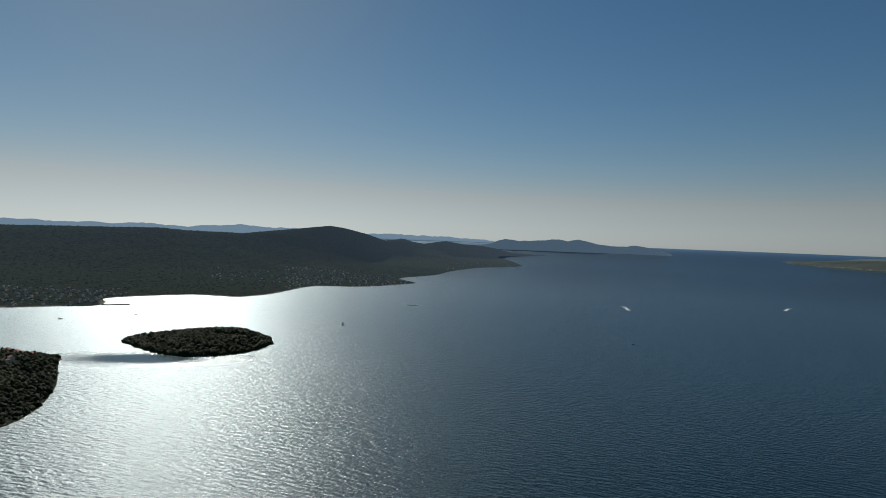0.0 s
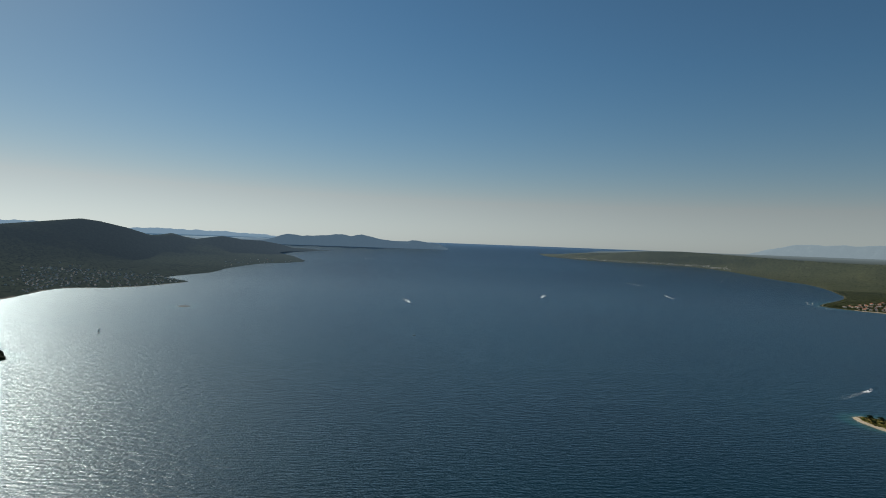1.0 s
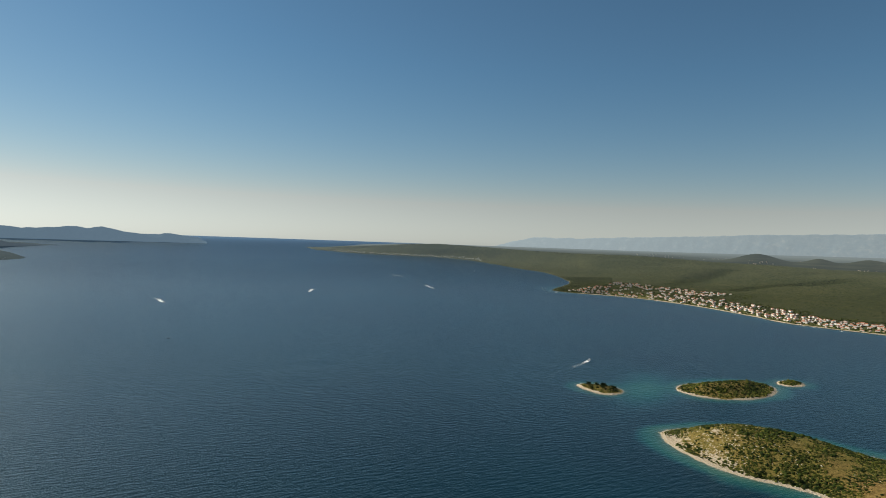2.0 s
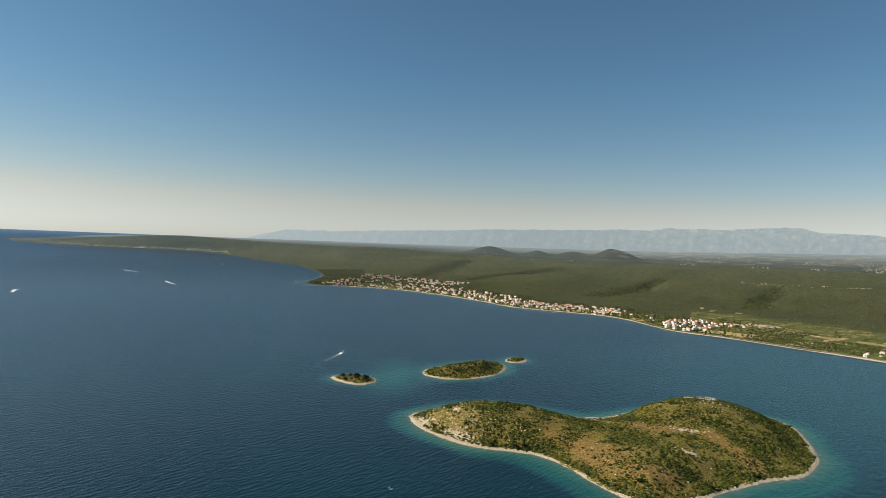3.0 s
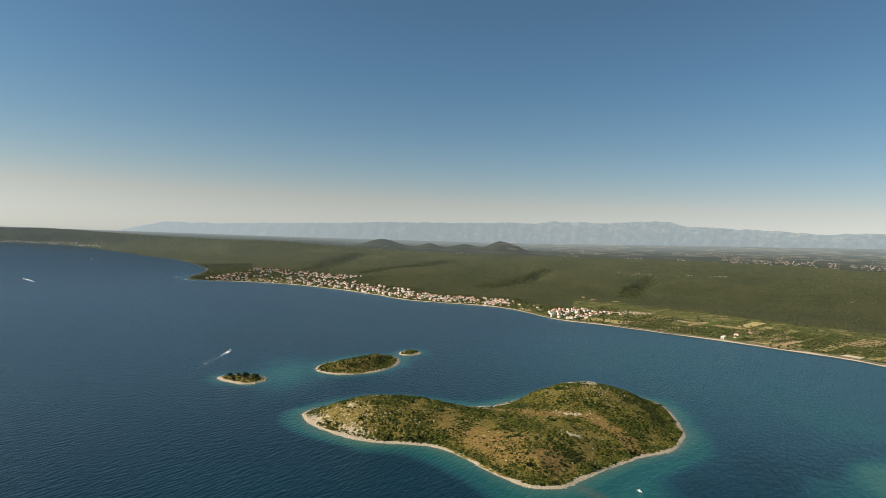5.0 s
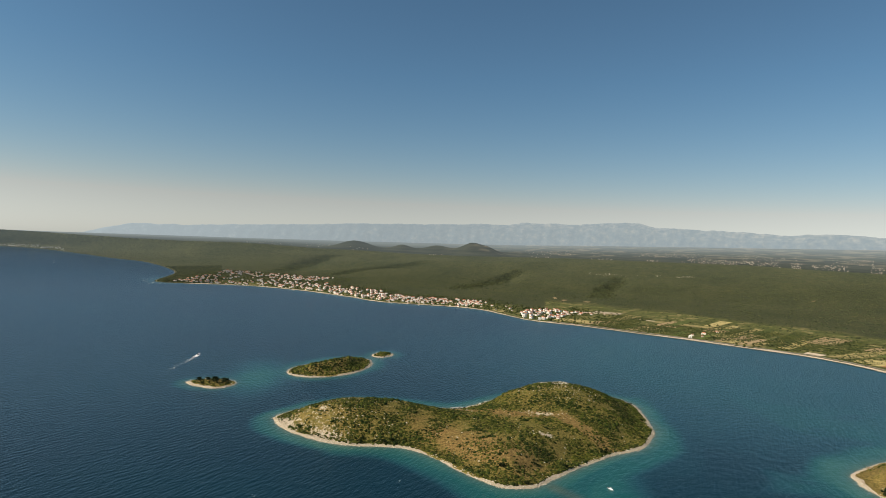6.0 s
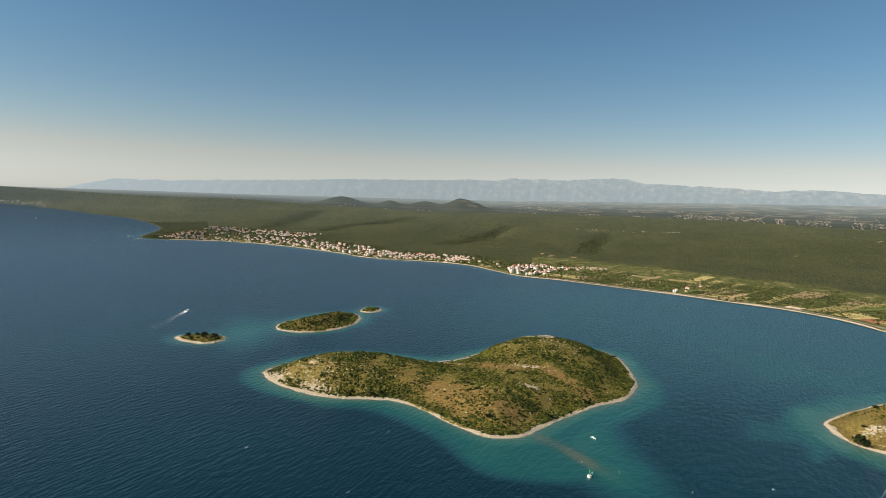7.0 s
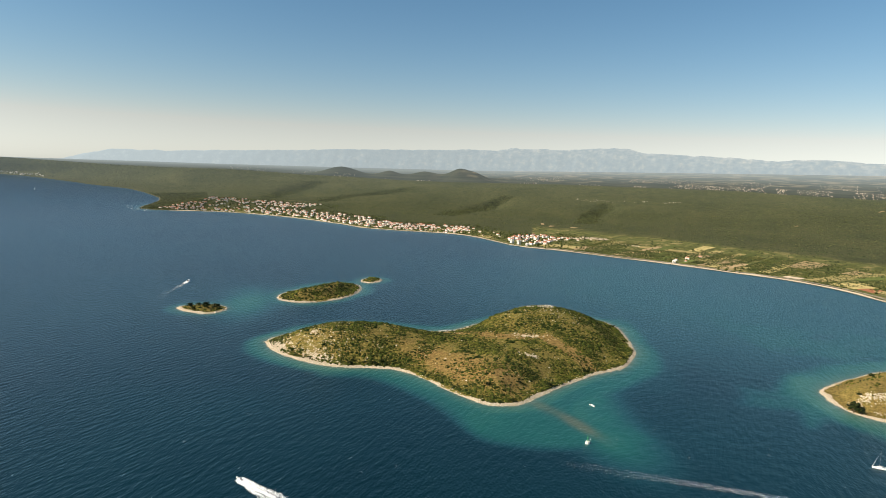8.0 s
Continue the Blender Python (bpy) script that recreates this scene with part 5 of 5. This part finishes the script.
def joined_houses(name, spots, label, category, tile=None, wall=None):
    """Small far houses as one object of stuff: walls with tiled gable roofs."""
    V, F, slot = [], [], []
    for k, (x, y, z, turn, w, l, h) in enumerate(spots):
        c, sn = math.cos(turn), math.sin(turn)
        loc = [(-w, -l, -3), (w, -l, -3), (w, l, -3), (-w, l, -3), (-w, -l, h), (w, -l, h), (w, l, h), (-w, l, h), (0, -l, h + 0.55 * w), (0, l, h + 0.55 * w)]
        V += [(x + u * c - v * sn, y + u * sn + v * c, z + q) for u, v, q in loc]
        b = 10 * k
        F += [(b, b + 1, b + 5, b + 4), (b + 1, b + 2, b + 6, b + 5), (b + 2, b + 3, b + 7, b + 6), (b + 3, b, b + 4, b + 7), (b + 4, b + 5, b + 8, b + 8), (b + 6, b + 7, b + 9, b + 9),
              (b + 5, b + 6, b + 9, b + 8), (b + 7, b + 4, b + 8, b + 9)]
        slot += [0, 0, 0, 0, 0, 0, 1, 1]
    F = np.array(F)
    tri = np.vstack([F[:, [0, 1, 2]], F[:, [0, 2, 3]]])
    slot = np.array(slot + slot)
    good = (tri[:, 0] != tri[:, 1]) & (tri[:, 1] != tri[:, 2]) & (tri[:, 0] != tri[:, 2])
    ob = link_mesh(name, squash(np.array(V)), tri[good], [wall or CREAM, tile or TILE], smooth=False, slots=slot[good])
    return tagged(ob, label, category, kind="stuff")


# the rest of the coast town, row behind row
spots = []
for az0, az1, off0, off1, count in ((53.6, 57, 30, 300, 30), (56.2, 61.8, 360, 580, 90), (57, 64, 30, 300, 60), (64, 69, 30, 270, 50), (69, 74, 30, 220, 40), (74, 80.5, 20, 230, 60), (83, 88.3, 80, 280, 40)):
    tries = 0
    while count and tries < 2500:
        tries += 1
        s, o = rnd.uniform(run_of(az0), run_of(az1)), rnd.uniform(off0, off1)
        x, y, nx, ny = [float(c) for c in coast_point(s)]
        x, y = x + nx * o, y + ny * o
        if is_free(x, y, 11):
            spots.append((x, y, float(main_z(np.array([x]), np.array([y]))[0]), math.atan2(ny, nx) + rnd.choice((0, 1.57)) + rnd.uniform(-0.15, 0.15), rnd.uniform(3.3, 4.8), rnd.uniform(4, 6), rnd.uniform(3.2, 6)))
            count -= 1
joined_houses("town_rows", spots, "back rows of white houses with terracotta roofs", "houses", TILE, PLASTER)
rs = np.random.RandomState(230)
pts = []
for az0, az1, off0, off1, count in ((52.6, 57, 12, 330, 420), (57, 64, 14, 400, 640), (56.5, 62, 330, 620, 330), (64, 69, 14, 330, 460), (69, 74, 14, 260, 360), (74, 80.5, 14, 300, 520), (80.5, 84, 14, 260, 330), (83, 92, 30, 380, 640)):
    s, o = rs.uniform(run_of(az0), run_of(az1), count), rs.uniform(off0, off1, count)
    x, y, nx, ny = coast_point(s)
    pts.append(np.stack([x + nx * o, y + ny * o], -1))
pts = np.array([q for q in np.vstack(pts) if is_free(q[0], q[1], 6)])
scatter("garden_trees", np.column_stack([pts, main_z(pts[:, 0], pts[:, 1]) + 1.2]), rs.uniform(1.6, 4.2, len(pts)), CANOPY, ORCHARD, "dark pines and garden trees between the houses", "trees", seed=231, far=True)

# villages of the western island
for az0, az1, d0, d1, count in ((-14.5, -3.2, 2560, 3350, 260), (-38, -27.5, 2050, 2450, 130), (-21, -12, 2700, 3200, 40), (0.5, 6.5, 4300, 5500, 30), (-12, -3, 3200, 3600, 20)):
    tries, spots = 0, []
    while len(spots) < count and tries < 4000:
        tries += 1
        a, d = radians(rnd.uniform(az0, az1)), rnd.uniform(d0, d1)
        x, y = math.sin(a) * d, math.cos(a) * d
        sd = signed_distance(np.array([x]), np.array([y]), WEST)
        if sd[0] < 15 or not is_free(x, y, 15):
            continue
        z = float(west_height(np.array([x]), np.array([y]), sd)[0])
        spots.append((x, y, z, rnd.uniform(0, 3.1), rnd.uniform(2.0, 3.3), rnd.uniform(2.6, 4.6), rnd.uniform(2.4, 4)))
    # darker tiles stand in for the shade on these backlit roofs
    joined_houses("village", spots, "backlit village of tiled houses among trees", "village", SHADED_TILE, PLASTER)
for az0, az1, off, n in ((31.5, 46, 60, 420),):
    p = []
    for k in range(n):
        a = radians(rnd.uniform(az0, az1))
        x, y = math.sin(a), math.cos(a)
        d = np.arange(5400, 11000, 40.0)
        inside = signed_distance(x * d, y * d, MAIN) > rnd.uniform(20, 350)
        if inside.any():
            dd = d[np.argmax(inside)]
            p.append((x * dd, y * dd, float(main_z(np.array([x * dd]), np.array([y * dd]))[0]) + 4))
    p = np.array(p)
    scatter("distant_town", p, rnd.uniform(0.9, 1.1) * np.linspace(4.0, 6.5, len(p)), [lump(90, 1, 0.8, 0.05, 0.8)], CONCRETE, "distant pale town along a far coast", "town", seed=5, far=True)
for k, (az0, az1, f0, f1, n) in enumerate(((58, 71, 1.24, 1.34, 160), (72.5, 79, 1.2, 1.27, 170), (86, 100, 1.24, 1.36, 240), (100, 118, 1.26, 1.6, 520), (88, 118, 1.7, 2.4, 520), (60, 90, 1.5, 2.2, 280))):
    a = np.radians(np.random.RandomState(240 + k).uniform(az0, az1, n))
    f = np.random.RandomState(250 + k).uniform(f0, f1, n)
    d = f * curve(MAIN_TOP, np.degrees(a))
    x, y = np.sin(a) * d, np.cos(a) * d
    ok = fbm(np.degrees(a) * 50, a * 0, 60, 2, 58 + k) > -0.15
    zz = main_z(x, y)
    joined_houses("village", [(px, py, pz, rnd.uniform(0, 3.1), rnd.uniform(1.7, 2.9), rnd.uniform(2.2, 4.2), rnd.uniform(1.8, 3)) for px, py, pz in zip(x[ok], y[ok], zz[ok])],
                  "pale village on the far plain", "village", SHADED_TILE)


# bare patches, tracks and outcrops on the wooded slope
def clearing(x, y, w, l, turn, mat, label):
    u, v = np.meshgrid(np.linspace(-w / 2, w / 2, 7), np.linspace(-l / 2, l / 2, 7), indexing="ij")
    c, sn = math.cos(radians(turn)), math.sin(radians(turn))
    wob = 1 + 0.7 * fbm(u * 3 + x, v * 3 + y, 60, 2, 77)
    px, py = x + (u * c - v * sn) * wob, y + (u * sn + v * c) * wob
    V = np.stack([px, py, main_z(px, py) + 2.5], -1)
    return tagged(grid_mesh("clearing", squash(V), mat), label, "clearing", "bare patches on the slope")


for x, y, w, l, turn in ((2898, -1042, 18, 30, 20), (3436, -1621, 12, 80, 50), (2609, 19, 22, 70, 80), (2598, -75, 24, 40, 70), (2709, 57, 14, 80, 95), (3610, 1674, 8, 90, 60), (3378, 1533, 8, 170, 30), (3128, 1453, 8, 120, 80)):
    clearing(x, y, w * 0.8, l * 0.8, turn, TILLED, "pale bare ground cut into the wood")
rs = np.random.RandomState(78)
pts = np.vstack([np.array([(4044, -210), (3971, -260), (4003, -367), (3968, -501), (3879, -688)])[rs.randint(0, 5, 44)] + rs.normal(0, 1, (44, 2)) * np.array([25, 45])])
scatter("outcrops", np.column_stack([pts, main_z(pts[:, 0], pts[:, 1]) + 4]), rs.uniform(1.2, 3.4, 44), STONE, LIMESTONE, "white limestone outcrops breaking through the wood", "rocks", seed=79, far=True)


# ------------------------------------------------------------------ jetty, walls, beacon, boats
def jetty_thing():
    ob = new("jetty")
    bm = bmesh.new()
    add_box(bm, -2.2, 2.2, -9, 9, -2.0, 0.9)
    bmesh.ops.bevel(bm, geom=bm.edges[:], offset=0.15, segments=1)
    part("deck", bm, CONCRETE, ob)
    for k in range(4):
        bm = bmesh.new()
        add_tube(bm, 0.18, 0.15, 0.9, 1.4, 1.7 if k % 2 else -1.7, -7 + 4.5 * k)
        part("bollard", bm, DARK, ob)
    ob.matrix_basis = pose(893, 158, 0, 0, 0, 35)
    return tagged(ob, "short pale concrete jetty on the island shore", "jetty")


jetty_thing()
ring = []
put_heart = place_on(HEART, heart_height)
rnd = random.Random(81)
for k in range(150):
    a = radians(rnd.uniform(95, 330))
    r = rnd.gauss(1, 0.05)
    ring.append((968 + 12 * r * math.cos(a), 18 + 22 * r * math.sin(a)))
scatter("stone_wall", [(x, y, put_heart(x, y) + 0.5) for x, y in ring], [rnd.uniform(0.5, 1.3) for _ in ring], STONE, LIMESTONE,
        "tumbled white dry-stone wall on the hilltop", "wall", seed=82)
ledge = []
put_cliff = place_on(CLIFF_ISLE, cliff_height, 0.8)
for k in range(620):
    t, row = rnd.random(), rnd.random() < 0.72
    x, y = (730 + 2 * t, -349 - 72 * t) if row else (703 + 8 * t, -350 - 60 * t)
    x, y = x + rnd.gauss(0, 3.4) + 4 * math.sin(9 * t), y + rnd.gauss(0, 2.5)
    if signed_distance(np.array([x]), np.array([y]), CLIFF_ISLE)[0] > 9 and (row or rnd.random() < 0.4):
        ledge.append((x, y, put_cliff(x, y)))
scatter("rock_ledge", ledge, [rnd.uniform(0.3, 1.1) for _ in ledge], STONE, LIMESTONE, "broken pale limestone ledge in dry grass", "rocks", seed=83)


def mole_thing():
    """A harbour mole of stone with a quay on it."""
    ob = new("mole")
    bm = bmesh.new()
    add_box(bm, -6, 6, -30, 44, -3, 1.8)
    bmesh.ops.bevel(bm, geom=bm.edges[:], offset=0.8, segments=1)
    part("quay", bm, ASPHALT, ob)
    bm = bmesh.new()
    add_box(bm, 3.2, 4.4, -30, 44, 1.8, 3.4)
    part("parapet", bm, ASPHALT, ob)
    bm = bmesh.new()
    add_tube(bm, 0.8, 0.6, 1.6, 7.0, 0, 40, 10)
    part("light_post", bm, PLASTER, ob)
    ob.matrix_basis = pose(-975, 1793, 0, 0, 0, -72)
    return tagged(ob, "dark stone harbour mole reaching into glittering water", "mole")


mole_thing()


def beacon_thing():
    ob = new("navigation_beacon")
    bm = bmesh.new()
    add_tube(bm, 2.3, 1.9, -2.0, 2.2, seg=14)
    part("base", bm, PLASTER, ob, "white concrete base")
    bm = bmesh.new()
    add_tube(bm, 0.45, 0.28, 2.2, 7.0, seg=10)
    add_tube(bm, 0.7, 0.7, 5.6, 5.8, seg=10)
    part("mast", bm, GREEN_PAINT, ob, "green painted mast")
    bm = bmesh.new()
    add_tube(bm, 0.35, 0.3, 7.0, 7.7, seg=10)
    part("lamp", bm, GREEN_PAINT, ob, "green lantern")
    ob.matrix_basis = pose(552, -42, 0)
    return tagged(ob, "green navigation beacon on a white concrete base in shallow water", "beacon")


beacon_thing()


def hull_mesh(length, beam, depth, name, mat, parent, label=""):
    """A boat's hull from ribs: pointed bow, flat stern."""
    bm = bmesh.new()
    rings = []
    for i in range(11):
        t = i / 10
        w = beam / 2 * (1 - max(0, (t - 0.45) / 0.55) ** 2.2)
        sheer = depth * (0.62 + 0.25 * t * t)
        y = -length / 2 + t * length
        pts = [(-w, sheer), (-w * 0.92, 0.25 * depth), (0, -0.3 * depth * (1 - t ** 3)), (w * 0.92, 0.25 * depth), (w, sheer)]
        rings.append([bm.verts.new((px, y + (0.04 * length * (pz / depth)) * t, pz)) for px, pz in pts])
    for a, b in zip(rings[:-1], rings[1:]):
        for k in range(4):
            bm.faces.new((a[k], a[k + 1], b[k + 1], b[k]))
        bm.faces.new((a[4], a[0], b[0], b[4]))
    bm.faces.new(rings[0])
    bm.faces.new(rings[-1][::-1])
    bmesh.ops.remove_doubles(bm, verts=bm.verts[:], dist=0.002)
    bmesh.ops.recalc_face_normals(bm, faces=bm.faces[:])
    return part(name, bm, mat, parent, label)


def motorboat(length, label, cabin=True):
    ob = new("motorboat")
    b = 0.3 * length
    hull_mesh(length, b, 0.16 * length, "hull", HULL, ob)
    deck = 0.11 * length
    if cabin:
        bm = bmesh.new()
        add_box(bm, -b * 0.36, b * 0.36, -length * 0.18, length * 0.2, deck, deck + 0.13 * length)
        for v in bm.verts:
            if v.co.z > deck + 0.05 * length:
                v.co.x *= 0.82
                v.co.y = v.co.y * 0.75 - 0.02 * length
        house = part("cabin", bm, HULL, ob)
    bm = bmesh.new()
    add_box(bm, -b * 0.3, b * 0.3, length * 0.12, length * 0.15, deck, deck + 0.09 * length)
    part("windscreen", bm, GLASS, house if cabin else ob, "dark glass windscreen")
    bm = bmesh.new()
    add_box(bm, -b * 0.3, b * 0.3, -length * 0.42, -length * 0.24, deck, deck + 0.05 * length)
    part("seat", bm, DARK, ob, "dark cushioned bench")
    bm = bmesh.new()
    add_box(bm, -b * 0.1, b * 0.1, -length * 0.56, -length * 0.5, 0.0, deck + 0.05 * length)
    part("engine", bm, DARK, ob, "dark outboard engine")
    return tagged(ob, label, "boat")


def sailboat(length, sails, label):
    ob = new("sailboat")
    hull_mesh(length, 0.28 * length, 0.15 * length, "hull", HULL, ob)
    deck = 0.11 * length
    bm = bmesh.new()
    add_box(bm, -0.08 * length, 0.08 * length, -0.1 * length, 0.2 * length, deck, deck + 0.05 * length)
    part("cabin", bm, HULL, ob)
    bm = bmesh.new()
    add_tube(bm, 0.1, 0.07, deck, 1.32 * length, 0, 0.08 * length)
    part("mast", bm, ALUMINIUM, ob)
    bm = bmesh.new()
    m = Matrix.Translation((0, -0.12 * length, deck + 0.1 * length)) @ Matrix.Rotation(radians(90), 4, "X")
    bmesh.ops.create_cone(bm, cap_ends=True, segments=8, radius1=0.16, radius2=0.16, depth=0.4 * length, matrix=m)
    part("boom", bm, HULL, ob, "boom with the furled white sail")
    for y1 in (0.52, -0.5):
        foot, tip = Vector((0, y1 * length, deck)), Vector((0, 0.08 * length, 1.3 * length))
        bm = bmesh.new()
        m = Matrix.Translation((foot + tip) / 2) @ (tip - foot).to_track_quat("Z", "Y").to_matrix().to_4x4()
        bmesh.ops.create_cone(bm, cap_ends=True, segments=5, radius1=0.12 if y1 > 0 else 0.03, radius2=0.05 if y1 > 0 else 0.03, depth=(tip - foot).length, matrix=m)
        part("stay", bm, HULL if y1 > 0 else ALUMINIUM, ob)
    if sails:
        for name, pts in (("mainsail", ((0, 0.06), (0, -0.42), (0.0, 0.07))), ("jib", ((0, 0.5), (0, 0.12), (0, 0.1)))):
            bm = bmesh.new()
            zs = (deck + 0.12 * length, deck + 0.12 * length, 1.26 * length)
            vs = [bm.verts.new((0.05 * length * (k == 1), py * length, z)) for k, ((px, py), z) in enumerate(zip(pts, zs))]
            bm.faces.new(vs)
            bmesh.ops.subdivide_edges(bm, edges=bm.edges[:], cuts=4, use_grid_fill=True)
            for v in bm.verts:
                v.co.x += 0.07 * length * math.sin(3.1 * (v.co.z - deck) / (1.2 * length))
            bmesh.ops.solidify(bm, geom=bm.faces[:], thickness=0.04)
            part(name, bm, HULL, ob)
    return tagged(ob, label, "sailboat")


def afloat(ob, x, y, heading, size=1.0):
    """Heading: degrees from north over east, as the bow points."""
    k = float(squash_factor(np.array(x), np.array(y), np.array(0.0)))
    m = pose(*squash(np.array([x, y, 0.0])), 0, 0, -heading) @ Matrix.Scale(size * k, 4)
    if ob.name in first_use:
        return copy_thing(ob, m)
    first_use.add(ob.name)
    ob.matrix_basis = m
    return ob


def foam(name, pts, sizes, label, seed, lift=0.12):
    """Flat ragged flecks of foam lying on the water."""
    rs = np.random.RandomState(seed)
    pts, sizes = np.asarray(pts, float), np.asarray(sizes, float)
    n = len(pts)
    a = np.linspace(0, 2 * np.pi, 7)[:-1][None] + rs.uniform(-0.3, 0.3, (n, 6))
    r = sizes[:, None] * rs.uniform(0.5, 1.2, (n, 6))
    el, tu = rs.uniform(0.5, 1.0, (n, 1)), rs.uniform(0, 3.14, (n, 1))
    u, v = r * np.cos(a), r * np.sin(a) * el
    x, y = pts[:, :1] + u * np.cos(tu) - v * np.sin(tu), pts[:, 1:2] + u * np.sin(tu) + v * np.cos(tu)
    ring_v = np.stack([x, y, np.full_like(x, lift * 0.3)], -1)
    top = np.concatenate([pts, np.full((n, 1), lift) + sizes[:, None] * 0.08], 1)[:, None]
    V = np.concatenate([ring_v, top], 1).reshape(-1, 3)
    k = np.arange(6)
    F = np.stack([k, (k + 1) % 6, np.full(6, 6)], -1)[None] + (np.arange(n) * 7)[:, None, None]
    ob = link_mesh(name, squash(V), F.reshape(-1, 3), FOAM)
    return tagged(ob, label, "foam", kind="stuff")


def wake(x, y, heading, length, w0, w1, count, seed, label, fade=1.6, fleck=0.5, arms=True):
    """Foam behind a boat at x, y: a churned middle and two spreading arms."""
    rs = np.random.RandomState(seed)
    h = radians(heading)
    back, side = np.array([-math.sin(h), -math.cos(h)]), np.array([math.cos(h), -math.sin(h)])
    t = rs.rand(count) ** fade
    w = w0 + (w1 - w0) * t
    lane = np.where(rs.rand(count) < 0.5, rs.normal(0, 0.22, count), rs.choice([-1, 1], count) * (1 + rs.normal(0, 0.1 if count < 3000 else 0.32, count))) if arms else rs.uniform(-1, 1, count)
    p = np.array([x, y]) + back * (t * length)[:, None] + side * (w * lane + 0.4 * w0 * fbm(t * length, t * 0, 12, 3, seed))[:, None]
    s = fleck * (0.4 + rs.rand(count)) * (1.25 - t)
    return foam("wake", p, s, label, seed)


speed = motorboat(7.5, "white speedboat with a dark seat racing across the water", False)
afloat(speed, 412.4, 233.2, 25.8)
wake(412.5, 233.4, 25.8, 85, 2.2, 6.5, 5200, 301, "thick white wake of a speedboat", 1.0, 0.55)
wake(486.5, -270, 184.5, 250, 1.2, 5.5, 2300, 302, "long fading white wake on dark water", 1.0, 0.33)
launch = motorboat(7.0, "white motorboat lying at anchor in turquoise shallows")
afloat(launch, 648, -51, 229)
yacht = sailboat(12.5, False, "white sailing yacht at anchor with furled sails")
afloat(yacht, 569.5, -296, 12)
cruiser = motorboat(13, "white motor cruiser under way with a faint wake")
afloat(cruiser, 1100, 731, 76)
wake(1102, 731.5, 76, 30, 3.0, 4.5, 700, 303, "white churned foam round a motor cruiser", 1.0, 0.9, False)
wake(1090, 728, 76, 190, 2.4, 7, 330, 304, "faint white wake of a motor cruiser", 1.4, 0.6)
for k, (x, y, head, size, wlen, n) in enumerate(((680, 2150, 187, 0.9, 150, 420), (1340, 2330, 217, 0.9, 150, 420), (1525, 2140, 190, 0.6, 0, 0), (464, 1420, 95, 0.6, 0, 0), (2478, 3216, 15, 0.9, 190, 420),
                                                 (2099, 2430, 28, 0.9, 190, 420), (-817, 1617, 30, 0.7, 140, 120), (-944, 1494, 265, 0.8, 0, 0), (1475, 6319, 250, 1.2, 190, 200), (2300, 1260, 20, 0.5, 0, 0))):
    tagged(afloat(cruiser, x, y, head, size), "small white motorboat on open water", group="boats in the channel")
    if wlen:
        wake(x, y, head, wlen, 2.5, 9 if k < 2 else 4, 2 * n, 310 + k, "white wake of a motorboat", 1.6, 2.2)
sailer = sailboat(11, True, "white sailboat under sail on open water")
afloat(sailer, 3450, 3410, 70, 1.5)
tagged(afloat(sailer, -249, 1549, 30, 0.8), "small sailboat against the glittering water")
rnd = random.Random(91)
for k in range(30):
    a, d = radians(rnd.uniform(51.3, 53.6)), rnd.uniform(3080, 3420)
    x, y = math.sin(a) * d, math.cos(a) * d
    if signed_distance(np.array([x]), np.array([y]), MAIN)[0] < -12:
        tagged(afloat(launch, x, y, rnd.uniform(0, 360), rnd.uniform(0.8, 1.4)), "small white boat moored off the town", group="moored boats")
for k in range(16):
    s = rnd.uniform(run_of(57), run_of(86))
    x, y, nx, ny = [float(c) for c in coast_point(s)]
    o = -rnd.uniform(12, 40)
    tagged(afloat(launch, x + nx * o, y + ny * o, rnd.uniform(0, 360), rnd.uniform(0.7, 1.1)), "small white boat moored off the town", group="moored boats")

rs = np.random.RandomState(92)
a, d = np.radians(rs.uniform(-35, 118, 300)), 330 + 2300 * rs.rand(300) ** 1.2
x, y = np.sin(a) * d, np.cos(a) * d
ok = np.ones(len(x), bool)
for line in (HEART, COVE, OVAL, ISLET, CLIFF_ISLE, WOODED, SPUR, REEF, MAIN, WEST):
    ok &= signed_distance(x, y, line) < -40
base = np.stack([x, y], -1)[ok]
pts = np.repeat(base, 4, 0) + rs.normal(0, 0.8, (4 * len(base), 2)) * np.array([1.6, 0.6])
foam("whitecaps", pts, 0.2 + 0.4 * rs.rand(len(pts)), "small white caps on the wind waves", 93)
